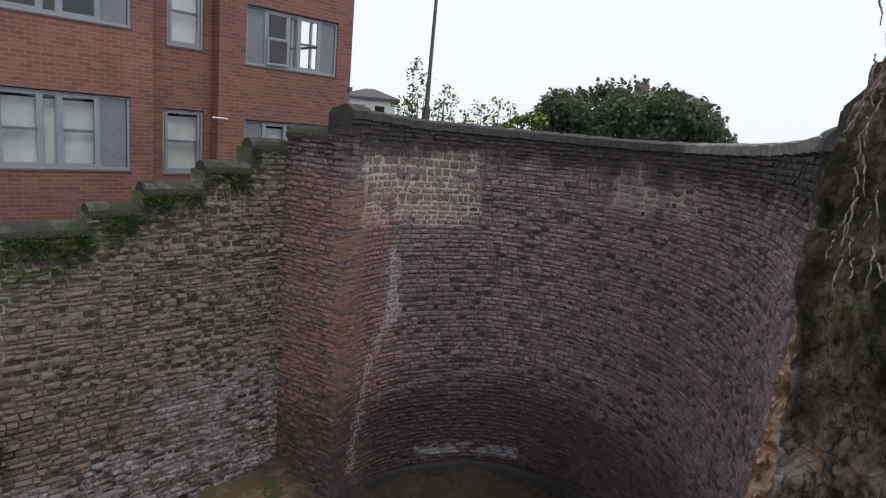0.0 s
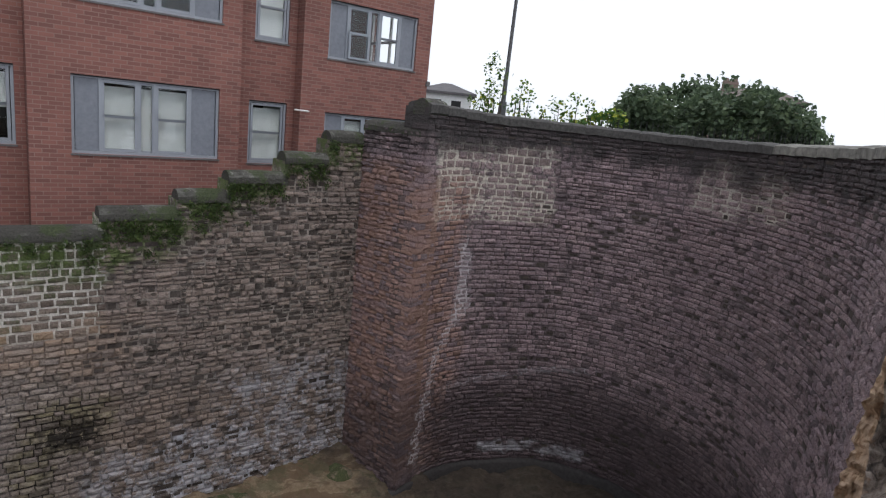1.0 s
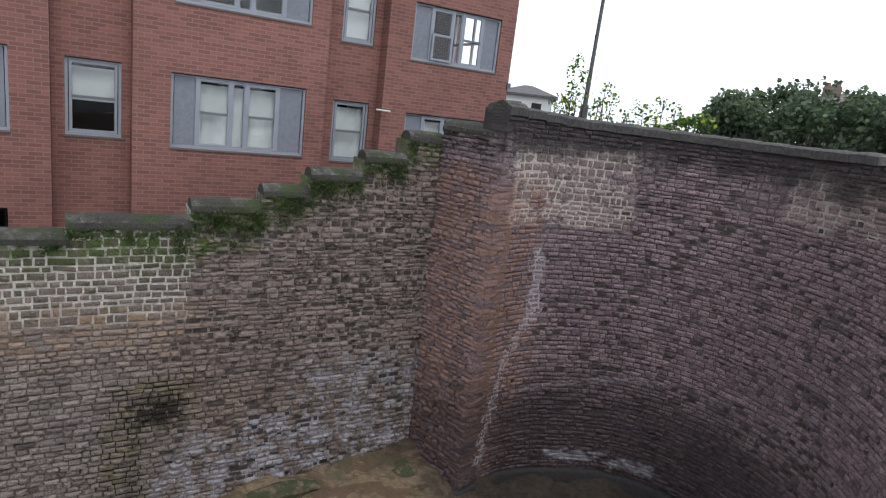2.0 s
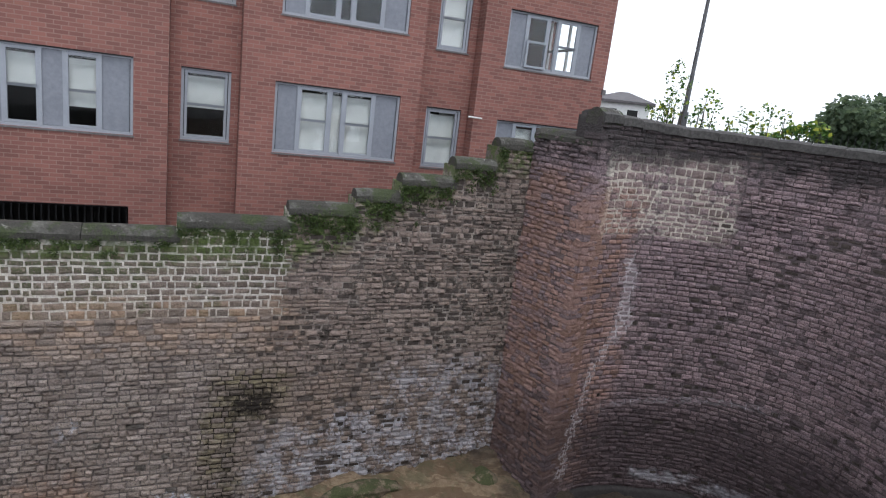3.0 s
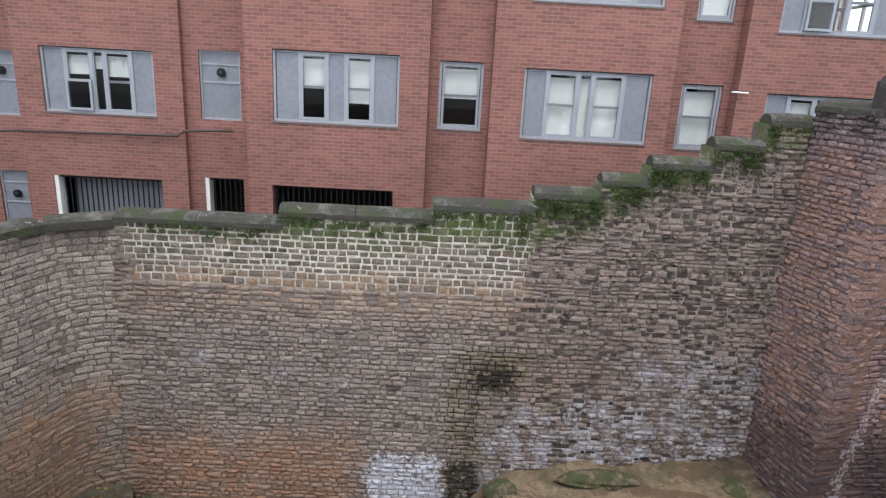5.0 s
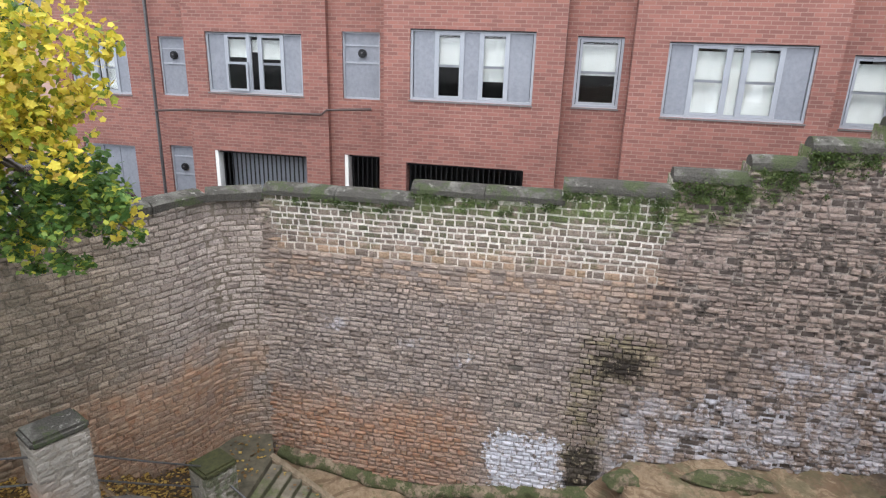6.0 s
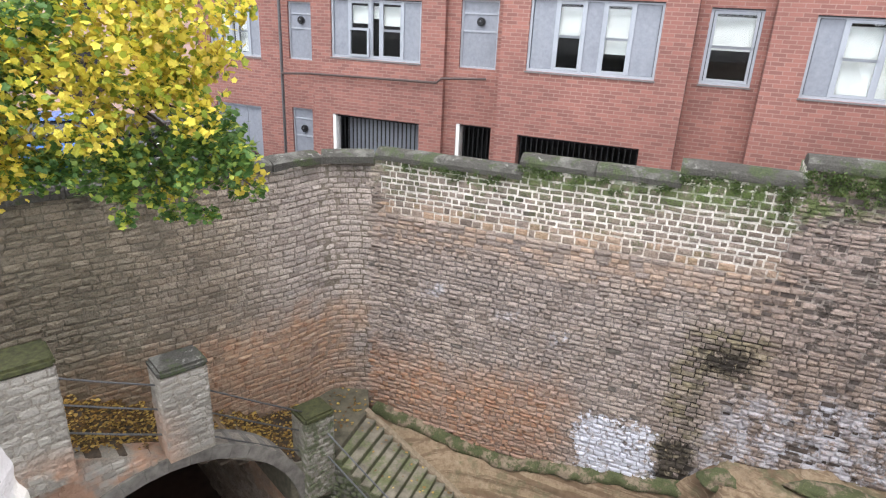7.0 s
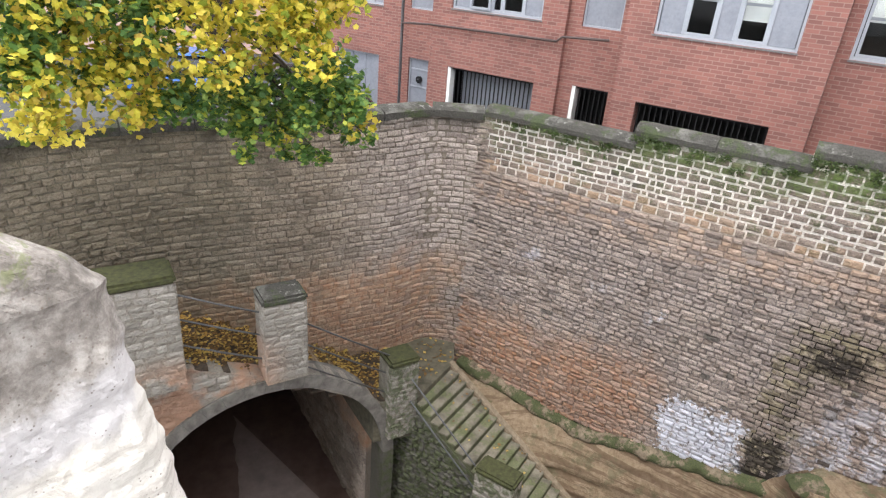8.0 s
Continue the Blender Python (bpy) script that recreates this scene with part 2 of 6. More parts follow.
def old_wall_material(name, mortar, tone):
    """Darker coursed sandstone; tone 'arc' for the purple-brown bay, 'left' for the ochre wall above the stairs, 'pier' for grey dressed stones."""
    n = Nodes(name)
    z = n.dot((0, 0, 1))
    az = n.t.nodes.new("ShaderNodeMath")
    az.operation = "ARCTAN2"
    n.link(n.math("MULTIPLY", n.dot((1, 0, 0)), -1.0), az.inputs[0])
    n.link(n.dot((0, 1, 0)), az.inputs[1])
    b = n.math("MULTIPLY", az.outputs[0], 57.2958)
    big, mid, fine, patchy = n.noise(0.5, 4), n.noise(2.2, 4), n.noise(36, 4, 0.7), n.noise(8, 3)
    p = n.piece()
    if tone == "arc":
        c = n.ramp(p, (0.0, (0.24, 0.182, 0.192)), (0.3, (0.335, 0.25, 0.268)), (0.7, (0.42, 0.316, 0.332)), (0.9, (0.28, 0.218, 0.238)), (1.0, (0.47, 0.358, 0.363)))
        c = n.mix(n.math("MULTIPLY", n.step(mid, 0.45, 0.7), 0.6), c, (0.29, 0.225, 0.26))
        if mortar:
            c = n.ramp(fine, (0.3, (0.10, 0.08, 0.085)), (0.7, (0.21, 0.17, 0.178)))
        dark = n.math("MULTIPLY", n.step(p, 0.8, 0.84), n.step(mid, 0.42, 0.55))
        c = n.mix(n.math("MULTIPLY", dark, 0.65), c, (0.06, 0.047, 0.05))
        c = n.mix(n.math("MULTIPLY", n.step(fine, 0.48, 0.60), 0.6), c, (0.09, 0.07, 0.072))
        c = n.mix(n.math("MULTIPLY", n.step(fine, 0.42, 0.3), 0.35), c, (0.52, 0.42, 0.42))
        rep = n.box(n.math("MULTIPLY", b, 0.2), z, 0.75, 2.9, -1.8, -0.3, 0.06, mid, 0.5)
        rep2 = n.box(n.math("MULTIPLY", b, 0.2), z, -3.1, -1.6, -1.15, -0.25, 0.08, mid, 0.6)
        rep = n.math("MULTIPLY", n.math("MAXIMUM", rep, n.math("MULTIPLY", rep2, 0.7)), n.step(n.noise(3.1, 4, 0.7), 0.36, 0.52))
        c = n.mix(rep, c, (0.64, 0.59, 0.52)) if mortar else n.mix(n.math("MULTIPLY", rep, 0.35), c, (0.34, 0.27, 0.22))
        warm = n.box(n.math("MULTIPLY", b, 0.2), z, 2.3, 4.4, -6.6, -0.9, 0.25, big, 1.2)
        c = n.mix(n.math("MULTIPLY", n.math("MULTIPLY", warm, n.step(p, -0.1, 0.7)), 0.62), c, (0.39, 0.225, 0.16))
        pits = n.math("MULTIPLY", n.step(n.voronoi(4.6, "F1", n.stretch((1.0, 1.0, 1.8))), 0.34, 0.2), n.step(n.noise(1.3, 3), 0.45, 0.56))
        c = n.mix(n.math("MULTIPLY", n.math("MULTIPLY", pits, n.step(b, 9, 4)), 0.7), c, (0.05, 0.04, 0.04))
        # Courses toward the foot of the bay mix to a dark purple.
        sombre = n.step(n.math("ADD", z, n.math("MULTIPLY", big, 1.6)), -3.5, -4.9)
        sombre = n.math("MULTIPLY", sombre, n.math("ADD", 0.72, n.math("MULTIPLY", n.step(b, 13.6, 11.8), 0.28)))
        c = n.mix(n.math("MULTIPLY", sombre, 0.78), c, (0.058, 0.041, 0.046))
        # white lime run, bending to the corner on its way down
        way = n.ramp(n.math("DIVIDE", n.math("ADD", z, 6.6), 4.6), (0.0, 14.2 / 20), (0.2, 13.9 / 20), (0.33, 13.5 / 20), (0.46, 13.1 / 20), (0.58, 12.0 / 20), (0.68, 11.0 / 20), (1.0, 11.3 / 20))
        rag = n.noise(5.5, 5, 0.75)
        off = n.math("ADD", n.math("SUBTRACT", b, n.math("MULTIPLY", way, 20.0)), n.math("MULTIPLY", n.math("SUBTRACT", rag, 0.5), 4.5))
        wide = n.math("ADD", 0.14, n.math("MULTIPLY", n.box(z, z, -4.1, -2.2, -4.1, -2.2, 0.3, mid, 0.1), 0.38))
        streak = n.math("MULTIPLY", n.step(n.math("SUBTRACT", n.math("ABSOLUTE", off), wide), 0.22, -0.1), n.math("MULTIPLY", n.step(z, -6.7, -6.3), n.step(z, -1.9, -2.4)))
        c = n.mix(n.math("MULTIPLY", n.math("MULTIPLY", streak, n.step(rag, 0.3, 0.44)), 1.0 if mortar else 0.26), c, (0.62, 0.57, 0.60))
        low = n.math("MULTIPLY", n.step(n.math("ABSOLUTE", n.math("ADD", n.math("ADD", z, n.math("MULTIPLY", b, 0.033)), n.math("ADD", 4.68, n.math("MULTIPLY", mid, 0.12)))), 0.09, 0.03), n.math("MULTIPLY", n.step(b, -3.5, -1), n.step(b, 13, 11)))
        c = n.mix(n.math("MULTIPLY", n.math("MULTIPLY", low, n.step(patchy, 0.36, 0.56)), 0.9 if mortar else 0.18), c, (0.52, 0.49, 0.53))
        base_salt = n.box(n.math("MULTIPLY", b, 0.2), z, -0.5, 1.6, -6.66, -6.42, 0.06, patchy, 0.35)
        c = n.mix(n.math("MULTIPLY", n.math("MULTIPLY", base_salt, n.step(mid, 0.40, 0.58)), 0.6), c, (0.52, 0.52, 0.57))
        grime = n.step(n.math("ADD", z, n.math("ADD", n.math("MULTIPLY", mid, 0.9), n.math("MULTIPLY", big, 0.8))), 0.1, 0.6)
        c = n.mix(n.math("MULTIPLY", grime, 0.85), c, (0.035, 0.032, 0.032))
    elif tone == "left":
        c = n.ramp(p, (0.0, (0.22, 0.18, 0.138)), (0.25, (0.33, 0.27, 0.205)), (0.55, (0.41, 0.34, 0.262)), (0.8, (0.29, 0.247, 0.197)), (1.0, (0.47, 0.397, 0.31)))
        c = n.mix(n.math("MULTIPLY", n.step(mid, 0.45, 0.7), 0.7), c, (0.24, 0.2, 0.16))
        grey = n.ramp(p, (0.0, (0.24, 0.197, 0.175)), (0.25, (0.36, 0.305, 0.27)), (0.5, (0.44, 0.375, 0.335)), (0.78, (0.32, 0.275, 0.25)), (1.0, (0.50, 0.435, 0.39)))
        c = n.mix(n.math("MULTIPLY", n.step(n.math("ADD", b, n.math("MULTIPLY", mid, 6)), 99, 89), 0.95), c, n.mix(0.14, grey, (0.60, 0.54, 0.53)))
        c = n.mix(n.math("MULTIPLY", n.step(fine, 0.48, 0.62), 0.6), c, (0.11, 0.09, 0.075))
        if mortar:
            c = n.ramp(fine, (0.3, (0.13, 0.11, 0.09)), (0.7, (0.26, 0.222, 0.183)))
        warm = n.box(n.math("MULTIPLY", b, 0.1), z, 8.1, 13, -8.9, -5.45, 0.4, n.math("MULTIPLY", n.math("ADD", big, mid), 0.5), 3.0)
        c = n.mix(n.math("MULTIPLY", n.math("MULTIPLY", warm, n.step(p, -0.5, 0.6)), 0.9), c, n.ramp(patchy, (0.3, (0.40, 0.215, 0.125)), (0.7, (0.46, 0.33, 0.23))))
        # Tree's shade painted in, as an olive-brown tone toward the left end.
        tree_shade = n.step(n.math("ADD", b, n.math("MULTIPLY", n.math("ADD", big, mid), 12)), 106, 120)
        c = n.mix(n.math("MULTIPLY", tree_shade, 0.55), c, (0.14, 0.125, 0.085))
        grime = n.step(n.math("ADD", z, n.math("MULTIPLY", mid, 0.7)), -2.65, -2.25)
        c = n.mix(n.math("MULTIPLY", grime, 0.65), c, (0.06, 0.055, 0.04))
    else:
        c = n.ramp(p, (0.0, (0.22, 0.203, 0.178)), (0.5, (0.30, 0.28, 0.25)), (1.0, (0.38, 0.357, 0.32)))
        if mortar:
            c = n.ramp(fine, (0.3, (0.20, 0.18, 0.15)), (0.7, (0.34, 0.31, 0.27)))
        rust = n.step(n.noise(1.1, 4), 0.36, 0.5)
        c = n.mix(n.math("MULTIPLY", n.math("MULTIPLY", rust, n.math("MULTIPLY", n.step(z, -5.2, -5.8), n.step(b, 98, 103))), 0.8), c, (0.44, 0.25, 0.16))
        # This tone blends the whole stone toward near-black.
        if tone == "darker":
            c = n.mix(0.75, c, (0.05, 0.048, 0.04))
        green = n.math("MULTIPLY", n.step(b, 90, 87), n.step(patchy, 0.36, 0.6))
        c = n.mix(n.math("MULTIPLY", green, 0.75), c, n.ramp(fine, (0.3, (0.03, 0.045, 0.012)), (0.7, (0.10, 0.13, 0.04))))
    c = n.mix(0.4, c, n.ramp(big, (0.3, (0.6, 0.58, 0.57)), (0.7, (1.25, 1.2, 1.15))), "MULTIPLY")
    return n.done(c, 0.9, n.math("ADD", fine, n.math("MULTIPLY", n.noise(16, 4, 0.65), 1.6)), 1.0, 0.035)


def coping_material():
    n = Nodes("weathered coping stone")
    up = n.t.nodes.new("ShaderNodeNewGeometry").outputs["Normal"]
    upz = n.dot((0, 0, 1), up)
    mid, fine, pat = n.noise(3, 4), n.noise(45, 4, 0.7), n.noise(9, 4, 0.7)
    # Tops painted paler and fronts near-black, as the fronts see less sky.
    c = n.ramp(fine, (0.3, (0.028, 0.026, 0.022)), (0.7, (0.075, 0.07, 0.06)))
    bare = n.math("MULTIPLY", n.step(n.noise(1.6, 4, 0.7), 0.46, 0.6), n.step(upz, 0.25, 0.8))
    c = n.mix(n.math("MULTIPLY", bare, 0.8), c, n.ramp(mid, (0.35, (0.10, 0.098, 0.085)), (0.65, (0.19, 0.185, 0.165))))
    lichen = n.math("MULTIPLY", n.step(n.noise(5.5, 6, 0.8), 0.58, 0.64), n.step(upz, 0.4, 0.8))
    c = n.mix(n.math("MULTIPLY", lichen, 0.6), c, (0.36, 0.36, 0.32))
    c = n.mix(n.math("MULTIPLY", n.step(n.noise(2.3, 6, 0.75), 0.5, 0.58), 0.8), c, n.ramp(fine, (0.3, (0.018, 0.028, 0.008)), (0.7, (0.065, 0.088, 0.026))))
    return n.done(c, 0.92, n.math("ADD", fine, n.math("MULTIPLY", pat, 2.0)), 0.9, 0.03)


def brick_material(name, base_hi, base_lo, mortar_c):
    """Machine-made facing bricks in stretcher bond, laid along the facade."""
    n = Nodes(name)
    a = radians(FAC_AZ)
    comb = n.t.nodes.new("ShaderNodeCombineXYZ")
    across = n.dot((math.cos(a), math.sin(a), 0))
    inward = n.dot((-math.sin(a), math.cos(a), 0))
    n.link(n.math("ADD", across, inward), comb.inputs[0])
    n.link(n.dot((0, 0, 1)), comb.inputs[1])
    br = n.t.nodes.new("ShaderNodeTexBrick")
    n.t.links.new(comb.outputs[0], br.inputs["Vector"])
    br.inputs["Scale"].default_value = 1.0
    br.inputs["Mortar Size"].default_value = 0.008
    br.inputs["Mortar Smooth"].default_value = 0.2
    br.inputs["Brick Width"].default_value = 0.225
    br.inputs["Row Height"].default_value = 0.075
    br.inputs["Color1"].default_value = (*base_hi, 1)
    br.inputs["Color2"].default_value = (*base_lo, 1)
    br.inputs["Mortar"].default_value = (*mortar_c, 1)
    big, fine = n.noise(0.7, 4), n.noise(60, 3, 0.7)
    c = n.mix(0.5, br.outputs["Color"], n.ramp(big, (0.3, (0.7, 0.68, 0.66)), (0.7, (1.2, 1.18, 1.15))), "MULTIPLY")
    c = n.mix(n.math("MULTIPLY", n.step(fine, 0.5, 0.7), 0.25), c, (0.14, 0.07, 0.05))
    return n.done(c, 0.85, n.math("ADD", n.math("MULTIPLY", br.outputs["Fac"], -1.0), n.math("MULTIPLY", fine, 0.4)), 0.4, 0.008)


def plain(name, lo, hi, rough=0.6, scale=25, metal=0.0, strength=0.15):
    n = Nodes(name)
    fine = n.noise(scale, 4, 0.65)
    c = n.ramp(fine, (0.3, lo), (0.7, hi))
    c = n.mix(n.math("MULTIPLY", n.step(n.noise(1.7, 3), 0.5, 0.7), 0.25), c, tuple(v * 0.7 for v in lo))
    return n.done(c, rough, fine, strength, 0.01, metal)


def rock_material(name, sandy):
    n = Nodes(name)
    big, mid, fine = n.noise(0.9, 5), n.noise(7, 6, 0.75), n.noise(55, 4, 0.7)
    if sandy:
        c = n.ramp(mid, (0.3, (0.20, 0.138, 0.082)), (0.55, (0.34, 0.25, 0.162)), (0.75, (0.44, 0.355, 0.255)))
        strata = n.noise(1.0, 5, 0.7, n.stretch((0.5, 0.5, 9.0)))
        c = n.mix(n.math("MULTIPLY", n.step(strata, 0.46, 0.54), 0.7), c, (0.14, 0.085, 0.048))
        up = n.t.nodes.new("ShaderNodeNewGeometry").outputs["Normal"]
        lie = n.step(n.dot((0, 0, 1), up), 0.45, 0.85)
        c = n.mix(n.math("MULTIPLY", n.math("MULTIPLY", lie, n.step(n.noise(2.3, 5, 0.7), 0.55, 0.66)), 0.6), c, n.ramp(fine, (0.3, (0.045, 0.06, 0.02)), (0.7, (0.14, 0.165, 0.06))))
        c = n.mix(n.math("MULTIPLY", n.step(n.noise(1.7, 5, 0.75), 0.52, 0.62), 0.45), c, (0.10, 0.115, 0.055))
        # Bedrock turns near-black brown toward the bay, below a set height.
        darker = n.math("MULTIPLY", n.step(n.math("ADD", n.dot((0.5, 1, 0)), n.math("MULTIPLY", n.noise(1.5, 4), 3.0)), 9.0, 10.4), n.step(n.dot((0, 0, 1)), -5.6, -6.3))
        c = n.mix(n.math("MULTIPLY", darker, 0.85), c, n.ramp(mid, (0.35, (0.016, 0.013, 0.011)), (0.65, (0.055, 0.043, 0.036))))
    else:
        grit = n.noise(16, 8, 0.82)
        c = n.ramp(grit, (0.34, (0.07, 0.054, 0.046)), (0.45, (0.34, 0.265, 0.225)), (0.55, (0.54, 0.44, 0.375)), (0.66, (0.74, 0.65, 0.57)))
        c = n.mix(n.math("MULTIPLY", n.step(n.noise(2.6, 4, 0.6), 0.47, 0.62), 0.4), c, n.mix(1.0, c, (0.55, 0.50, 0.48), "MULTIPLY"))
        cracks = n.voronoi(5.5, "DISTANCE_TO_EDGE", n.stretch((1.0, 1.0, 0.55)))
        c = n.mix(n.math("MULTIPLY", n.step(cracks, 0.05, 0.0), 0.7), c, (0.03, 0.023, 0.02))
        c = n.mix(n.math("MULTIPLY", n.step(n.noise(3.1, 5, 0.75), 0.56, 0.64), 0.5), c, (0.40, 0.20, 0.09))
        mid = n.math("ADD", grit, n.math("MULTIPLY", n.step(cracks, 0.0, 0.12), 0.25))
        c = n.mix(n.math("MULTIPLY", n.math("MULTIPLY", n.step(n.dot((0, 0, 1)), -1.6, -0.4), n.step(n.noise(2.4, 5, 0.75), 0.48, 0.56)), 0.75), c, n.ramp(fine, (0.3, (0.07, 0.08, 0.02)), (0.7, (0.24, 0.25, 0.07))))
    return n.done(c, 0.95, n.math("ADD", fine, n.math("MULTIPLY", mid, 3)), 0.9, 0.045)


def white_rock_material():
    n = Nodes("bleached sandstone")
    z = n.dot((0, 0, 1))
    mid, fine, pits = n.noise(9, 5, 0.7), n.noise(70, 4, 0.7), n.voronoi(60)
    c = n.ramp(mid, (0.3, (0.50, 0.46, 0.405)), (0.7, (0.66, 0.625, 0.57)))
    beds = n.noise(1.0, 5, 0.75, n.stretch((1.2, 1.2, 13.0)))
    c = n.mix(n.math("MULTIPLY", n.step(beds, 0.54, 0.62), 0.45), c, (0.36, 0.32, 0.28))
    h = n.math("ADD", z, n.math("MULTIPLY", n.noise(5, 5, 0.7), 0.3))
    c = n.mix(n.math("MULTIPLY", n.math("MULTIPLY", n.step(h, -0.92, -0.84), n.step(h, -0.66, -0.74)), 0.6), c, (0.44, 0.42, 0.44))
    crust = n.step(h, -0.77, -0.67)
    blot = n.noise(14, 6, 0.75)
    c = n.mix(n.math("MULTIPLY", crust, 0.95), c, n.ramp(blot, (0.36, (0.11, 0.094, 0.08)), (0.5, (0.215, 0.188, 0.165)), (0.64, (0.35, 0.32, 0.29))))
    specks = n.math("MULTIPLY", n.step(pits, 0.2, 0.1), n.step(n.noise(6, 3), 0.48, 0.56))
    c = n.mix(n.math("MULTIPLY", specks, 0.7), c, (0.13, 0.10, 0.08))
    moss = n.math("MULTIPLY", n.step(n.noise(20, 4, 0.7), 0.52, 0.6), n.step(n.math("ADD", z, n.math("MULTIPLY", mid, 0.1)), -0.60, -0.54))
    c = n.mix(n.math("MULTIPLY", moss, 0.6), c, (0.13, 0.15, 0.05))
    relief = n.math("ADD", n.math("MULTIPLY", fine, 0.8), n.math("ADD", n.math("MULTIPLY", mid, 3), n.math("MULTIPLY", beds, 0.7)))
    return n.done(c, 0.95, relief, 0.6, 0.008)


def leaf_material(name, stops):
    n = Nodes(name)
    p = n.piece()
    c = n.ramp(p, *stops)
    c = n.mix(n.math("MULTIPLY", n.noise(30, 2), 0.12), c, (0.10, 0.12, 0.02))
    tr = n.t.nodes.new("ShaderNodeBsdfTranslucent")
    n.link(c, tr.inputs["Color"])
    m = n.t.nodes.new("ShaderNodeMixShader")
    m.inputs[0].default_value = 0.4
    n.done(c, 0.55)
    out = [k for k in n.t.nodes if k.type == "OUTPUT_MATERIAL"][0]
    n.t.links.new(n.bsdf.outputs[0], m.inputs[1])
    n.t.links.new(tr.outputs[0], m.inputs[2])
    n.t.links.new(m.outputs[0], out.inputs["Surface"])
    return n.mat


def glass_material():
    n = Nodes("window glass")
    n.bsdf.inputs["Transmission Weight"].default_value = 1.0
    n.bsdf.inputs["IOR"].default_value = 1.45
    return n.done((0.9, 0.93, 0.93), 0.02)


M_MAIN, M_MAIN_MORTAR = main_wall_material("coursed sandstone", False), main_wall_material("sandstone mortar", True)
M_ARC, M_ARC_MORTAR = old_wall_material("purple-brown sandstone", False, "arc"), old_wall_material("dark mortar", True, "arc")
M_LEFT, M_LEFT_MORTAR = old_wall_material("ochre sandstone", False, "left"), old_wall_material("ochre mortar", True, "left")
M_PIER, M_PIER_MORTAR = old_wall_material("grey dressed stone", False, "pier"), old_wall_material("grey mortar", True, "pier")
M_DARKMOSS, M_DARKMOSS_MORTAR = old_wall_material("dark mossy stone", False, "darker"), old_wall_material("dark mossy mortar", True, "darker")
M_COPING = coping_material()
M_WORN = plain("weathered dark stone", (0.028, 0.022, 0.019), (0.105, 0.083, 0.072), 0.95, 22, 0.0, 0.8)
M_PIPE = plain("brown waste pipe paint", (0.04, 0.025, 0.022), (0.07, 0.045, 0.04), 0.5, 20)
M_BRICK = brick_material("red facing brick", (0.272, 0.116, 0.094), (0.18, 0.079, 0.067), (0.275, 0.168, 0.145))
M_FRAME = plain("grey window paint", (0.27, 0.29, 0.325), (0.33, 0.35, 0.39), 0.45, 40)
M_PANEL = plain("grey-blue panel paint", (0.18, 0.193, 0.225), (0.235, 0.248, 0.285), 0.5, 12)
M_BLIND = plain("white roller blind", (0.66, 0.67, 0.66), (0.78, 0.79, 0.78), 0.8, 6)
# Near-black colour in place of shade, for rooms and far window panes.
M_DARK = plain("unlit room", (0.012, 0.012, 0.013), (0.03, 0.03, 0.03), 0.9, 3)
M_GLASS = glass_material()
M_SILL = plain("dark sill", (0.10, 0.09, 0.09), (0.16, 0.15, 0.15), 0.7, 30)
M_BLACK = plain("black painted iron", (0.012, 0.012, 0.014), (0.03, 0.03, 0.032), 0.45, 30, 0.6)
M_STEEL = plain("grey galvanised rail", (0.09, 0.09, 0.095), (0.16, 0.16, 0.165), 0.5, 30, 0.7)
M_WHITE = plain("white paint", (0.68, 0.68, 0.66), (0.8, 0.8, 0.78), 0.6, 8)
M_ROOF = plain("roof felt", (0.05, 0.05, 0.052), (0.09, 0.09, 0.09), 0.9, 6)
M_LITTER = plain("leaf-stained stone", (0.03, 0.022, 0.015), (0.085, 0.06, 0.04), 0.9, 12, 0.0, 0.4)
M_RING = plain("smooth grey arch stone", (0.075, 0.068, 0.06), (0.20, 0.185, 0.165), 0.85, 5, 0.0, 0.8)
M_FERN = leaf_material("wall moss and fern", ((0.0, (0.025, 0.045, 0.012)), (0.6, (0.06, 0.10, 0.025)), (1.0, (0.12, 0.17, 0.04))))
M_SEAM = plain("pale sandstone seam", (0.27, 0.185, 0.125), (0.62, 0.46, 0.325), 0.95, 9, 0.0, 0.9)
def step_material():
    n = Nodes("worn treads, shaded risers")
    mid, fine = n.noise(3.2, 5, 0.7), n.noise(30, 4, 0.7)
    up = n.t.nodes.new("ShaderNodeNewGeometry").outputs["Normal"]
    c = n.ramp(mid, (0.35, (0.085, 0.075, 0.055)), (0.65, (0.22, 0.195, 0.15)))
    c = n.mix(n.math("MULTIPLY", n.step(n.noise(2.1, 5, 0.75), 0.46, 0.58), 0.7), c, n.ramp(fine, (0.3, (0.045, 0.06, 0.02)), (0.7, (0.14, 0.16, 0.06))))
    # Risers painted darker by facing, shade laid into a mossy tone.
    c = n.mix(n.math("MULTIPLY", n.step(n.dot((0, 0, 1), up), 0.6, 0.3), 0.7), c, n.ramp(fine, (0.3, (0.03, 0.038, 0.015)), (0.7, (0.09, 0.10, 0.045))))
    return n.done(c, 0.92, n.math("ADD", fine, mid), 0.5, 0.015)


def moss_rock_material():
    """Sandstone half under moss."""
    n = Nodes("mossy sandstone")
    mid, fine = n.noise(6, 5, 0.7), n.noise(50, 4, 0.7)
    c = n.ramp(mid, (0.35, (0.09, 0.068, 0.045)), (0.65, (0.26, 0.205, 0.145)))
    c = n.mix(n.math("MULTIPLY", n.step(n.noise(3.3, 5, 0.75), 0.43, 0.53), 0.9), c, n.ramp(fine, (0.3, (0.022, 0.03, 0.010)), (0.7, (0.075, 0.095, 0.03))))
    return n.done(c, 0.95, n.math("ADD", fine, n.math("MULTIPLY", mid, 2)), 0.8, 0.03)


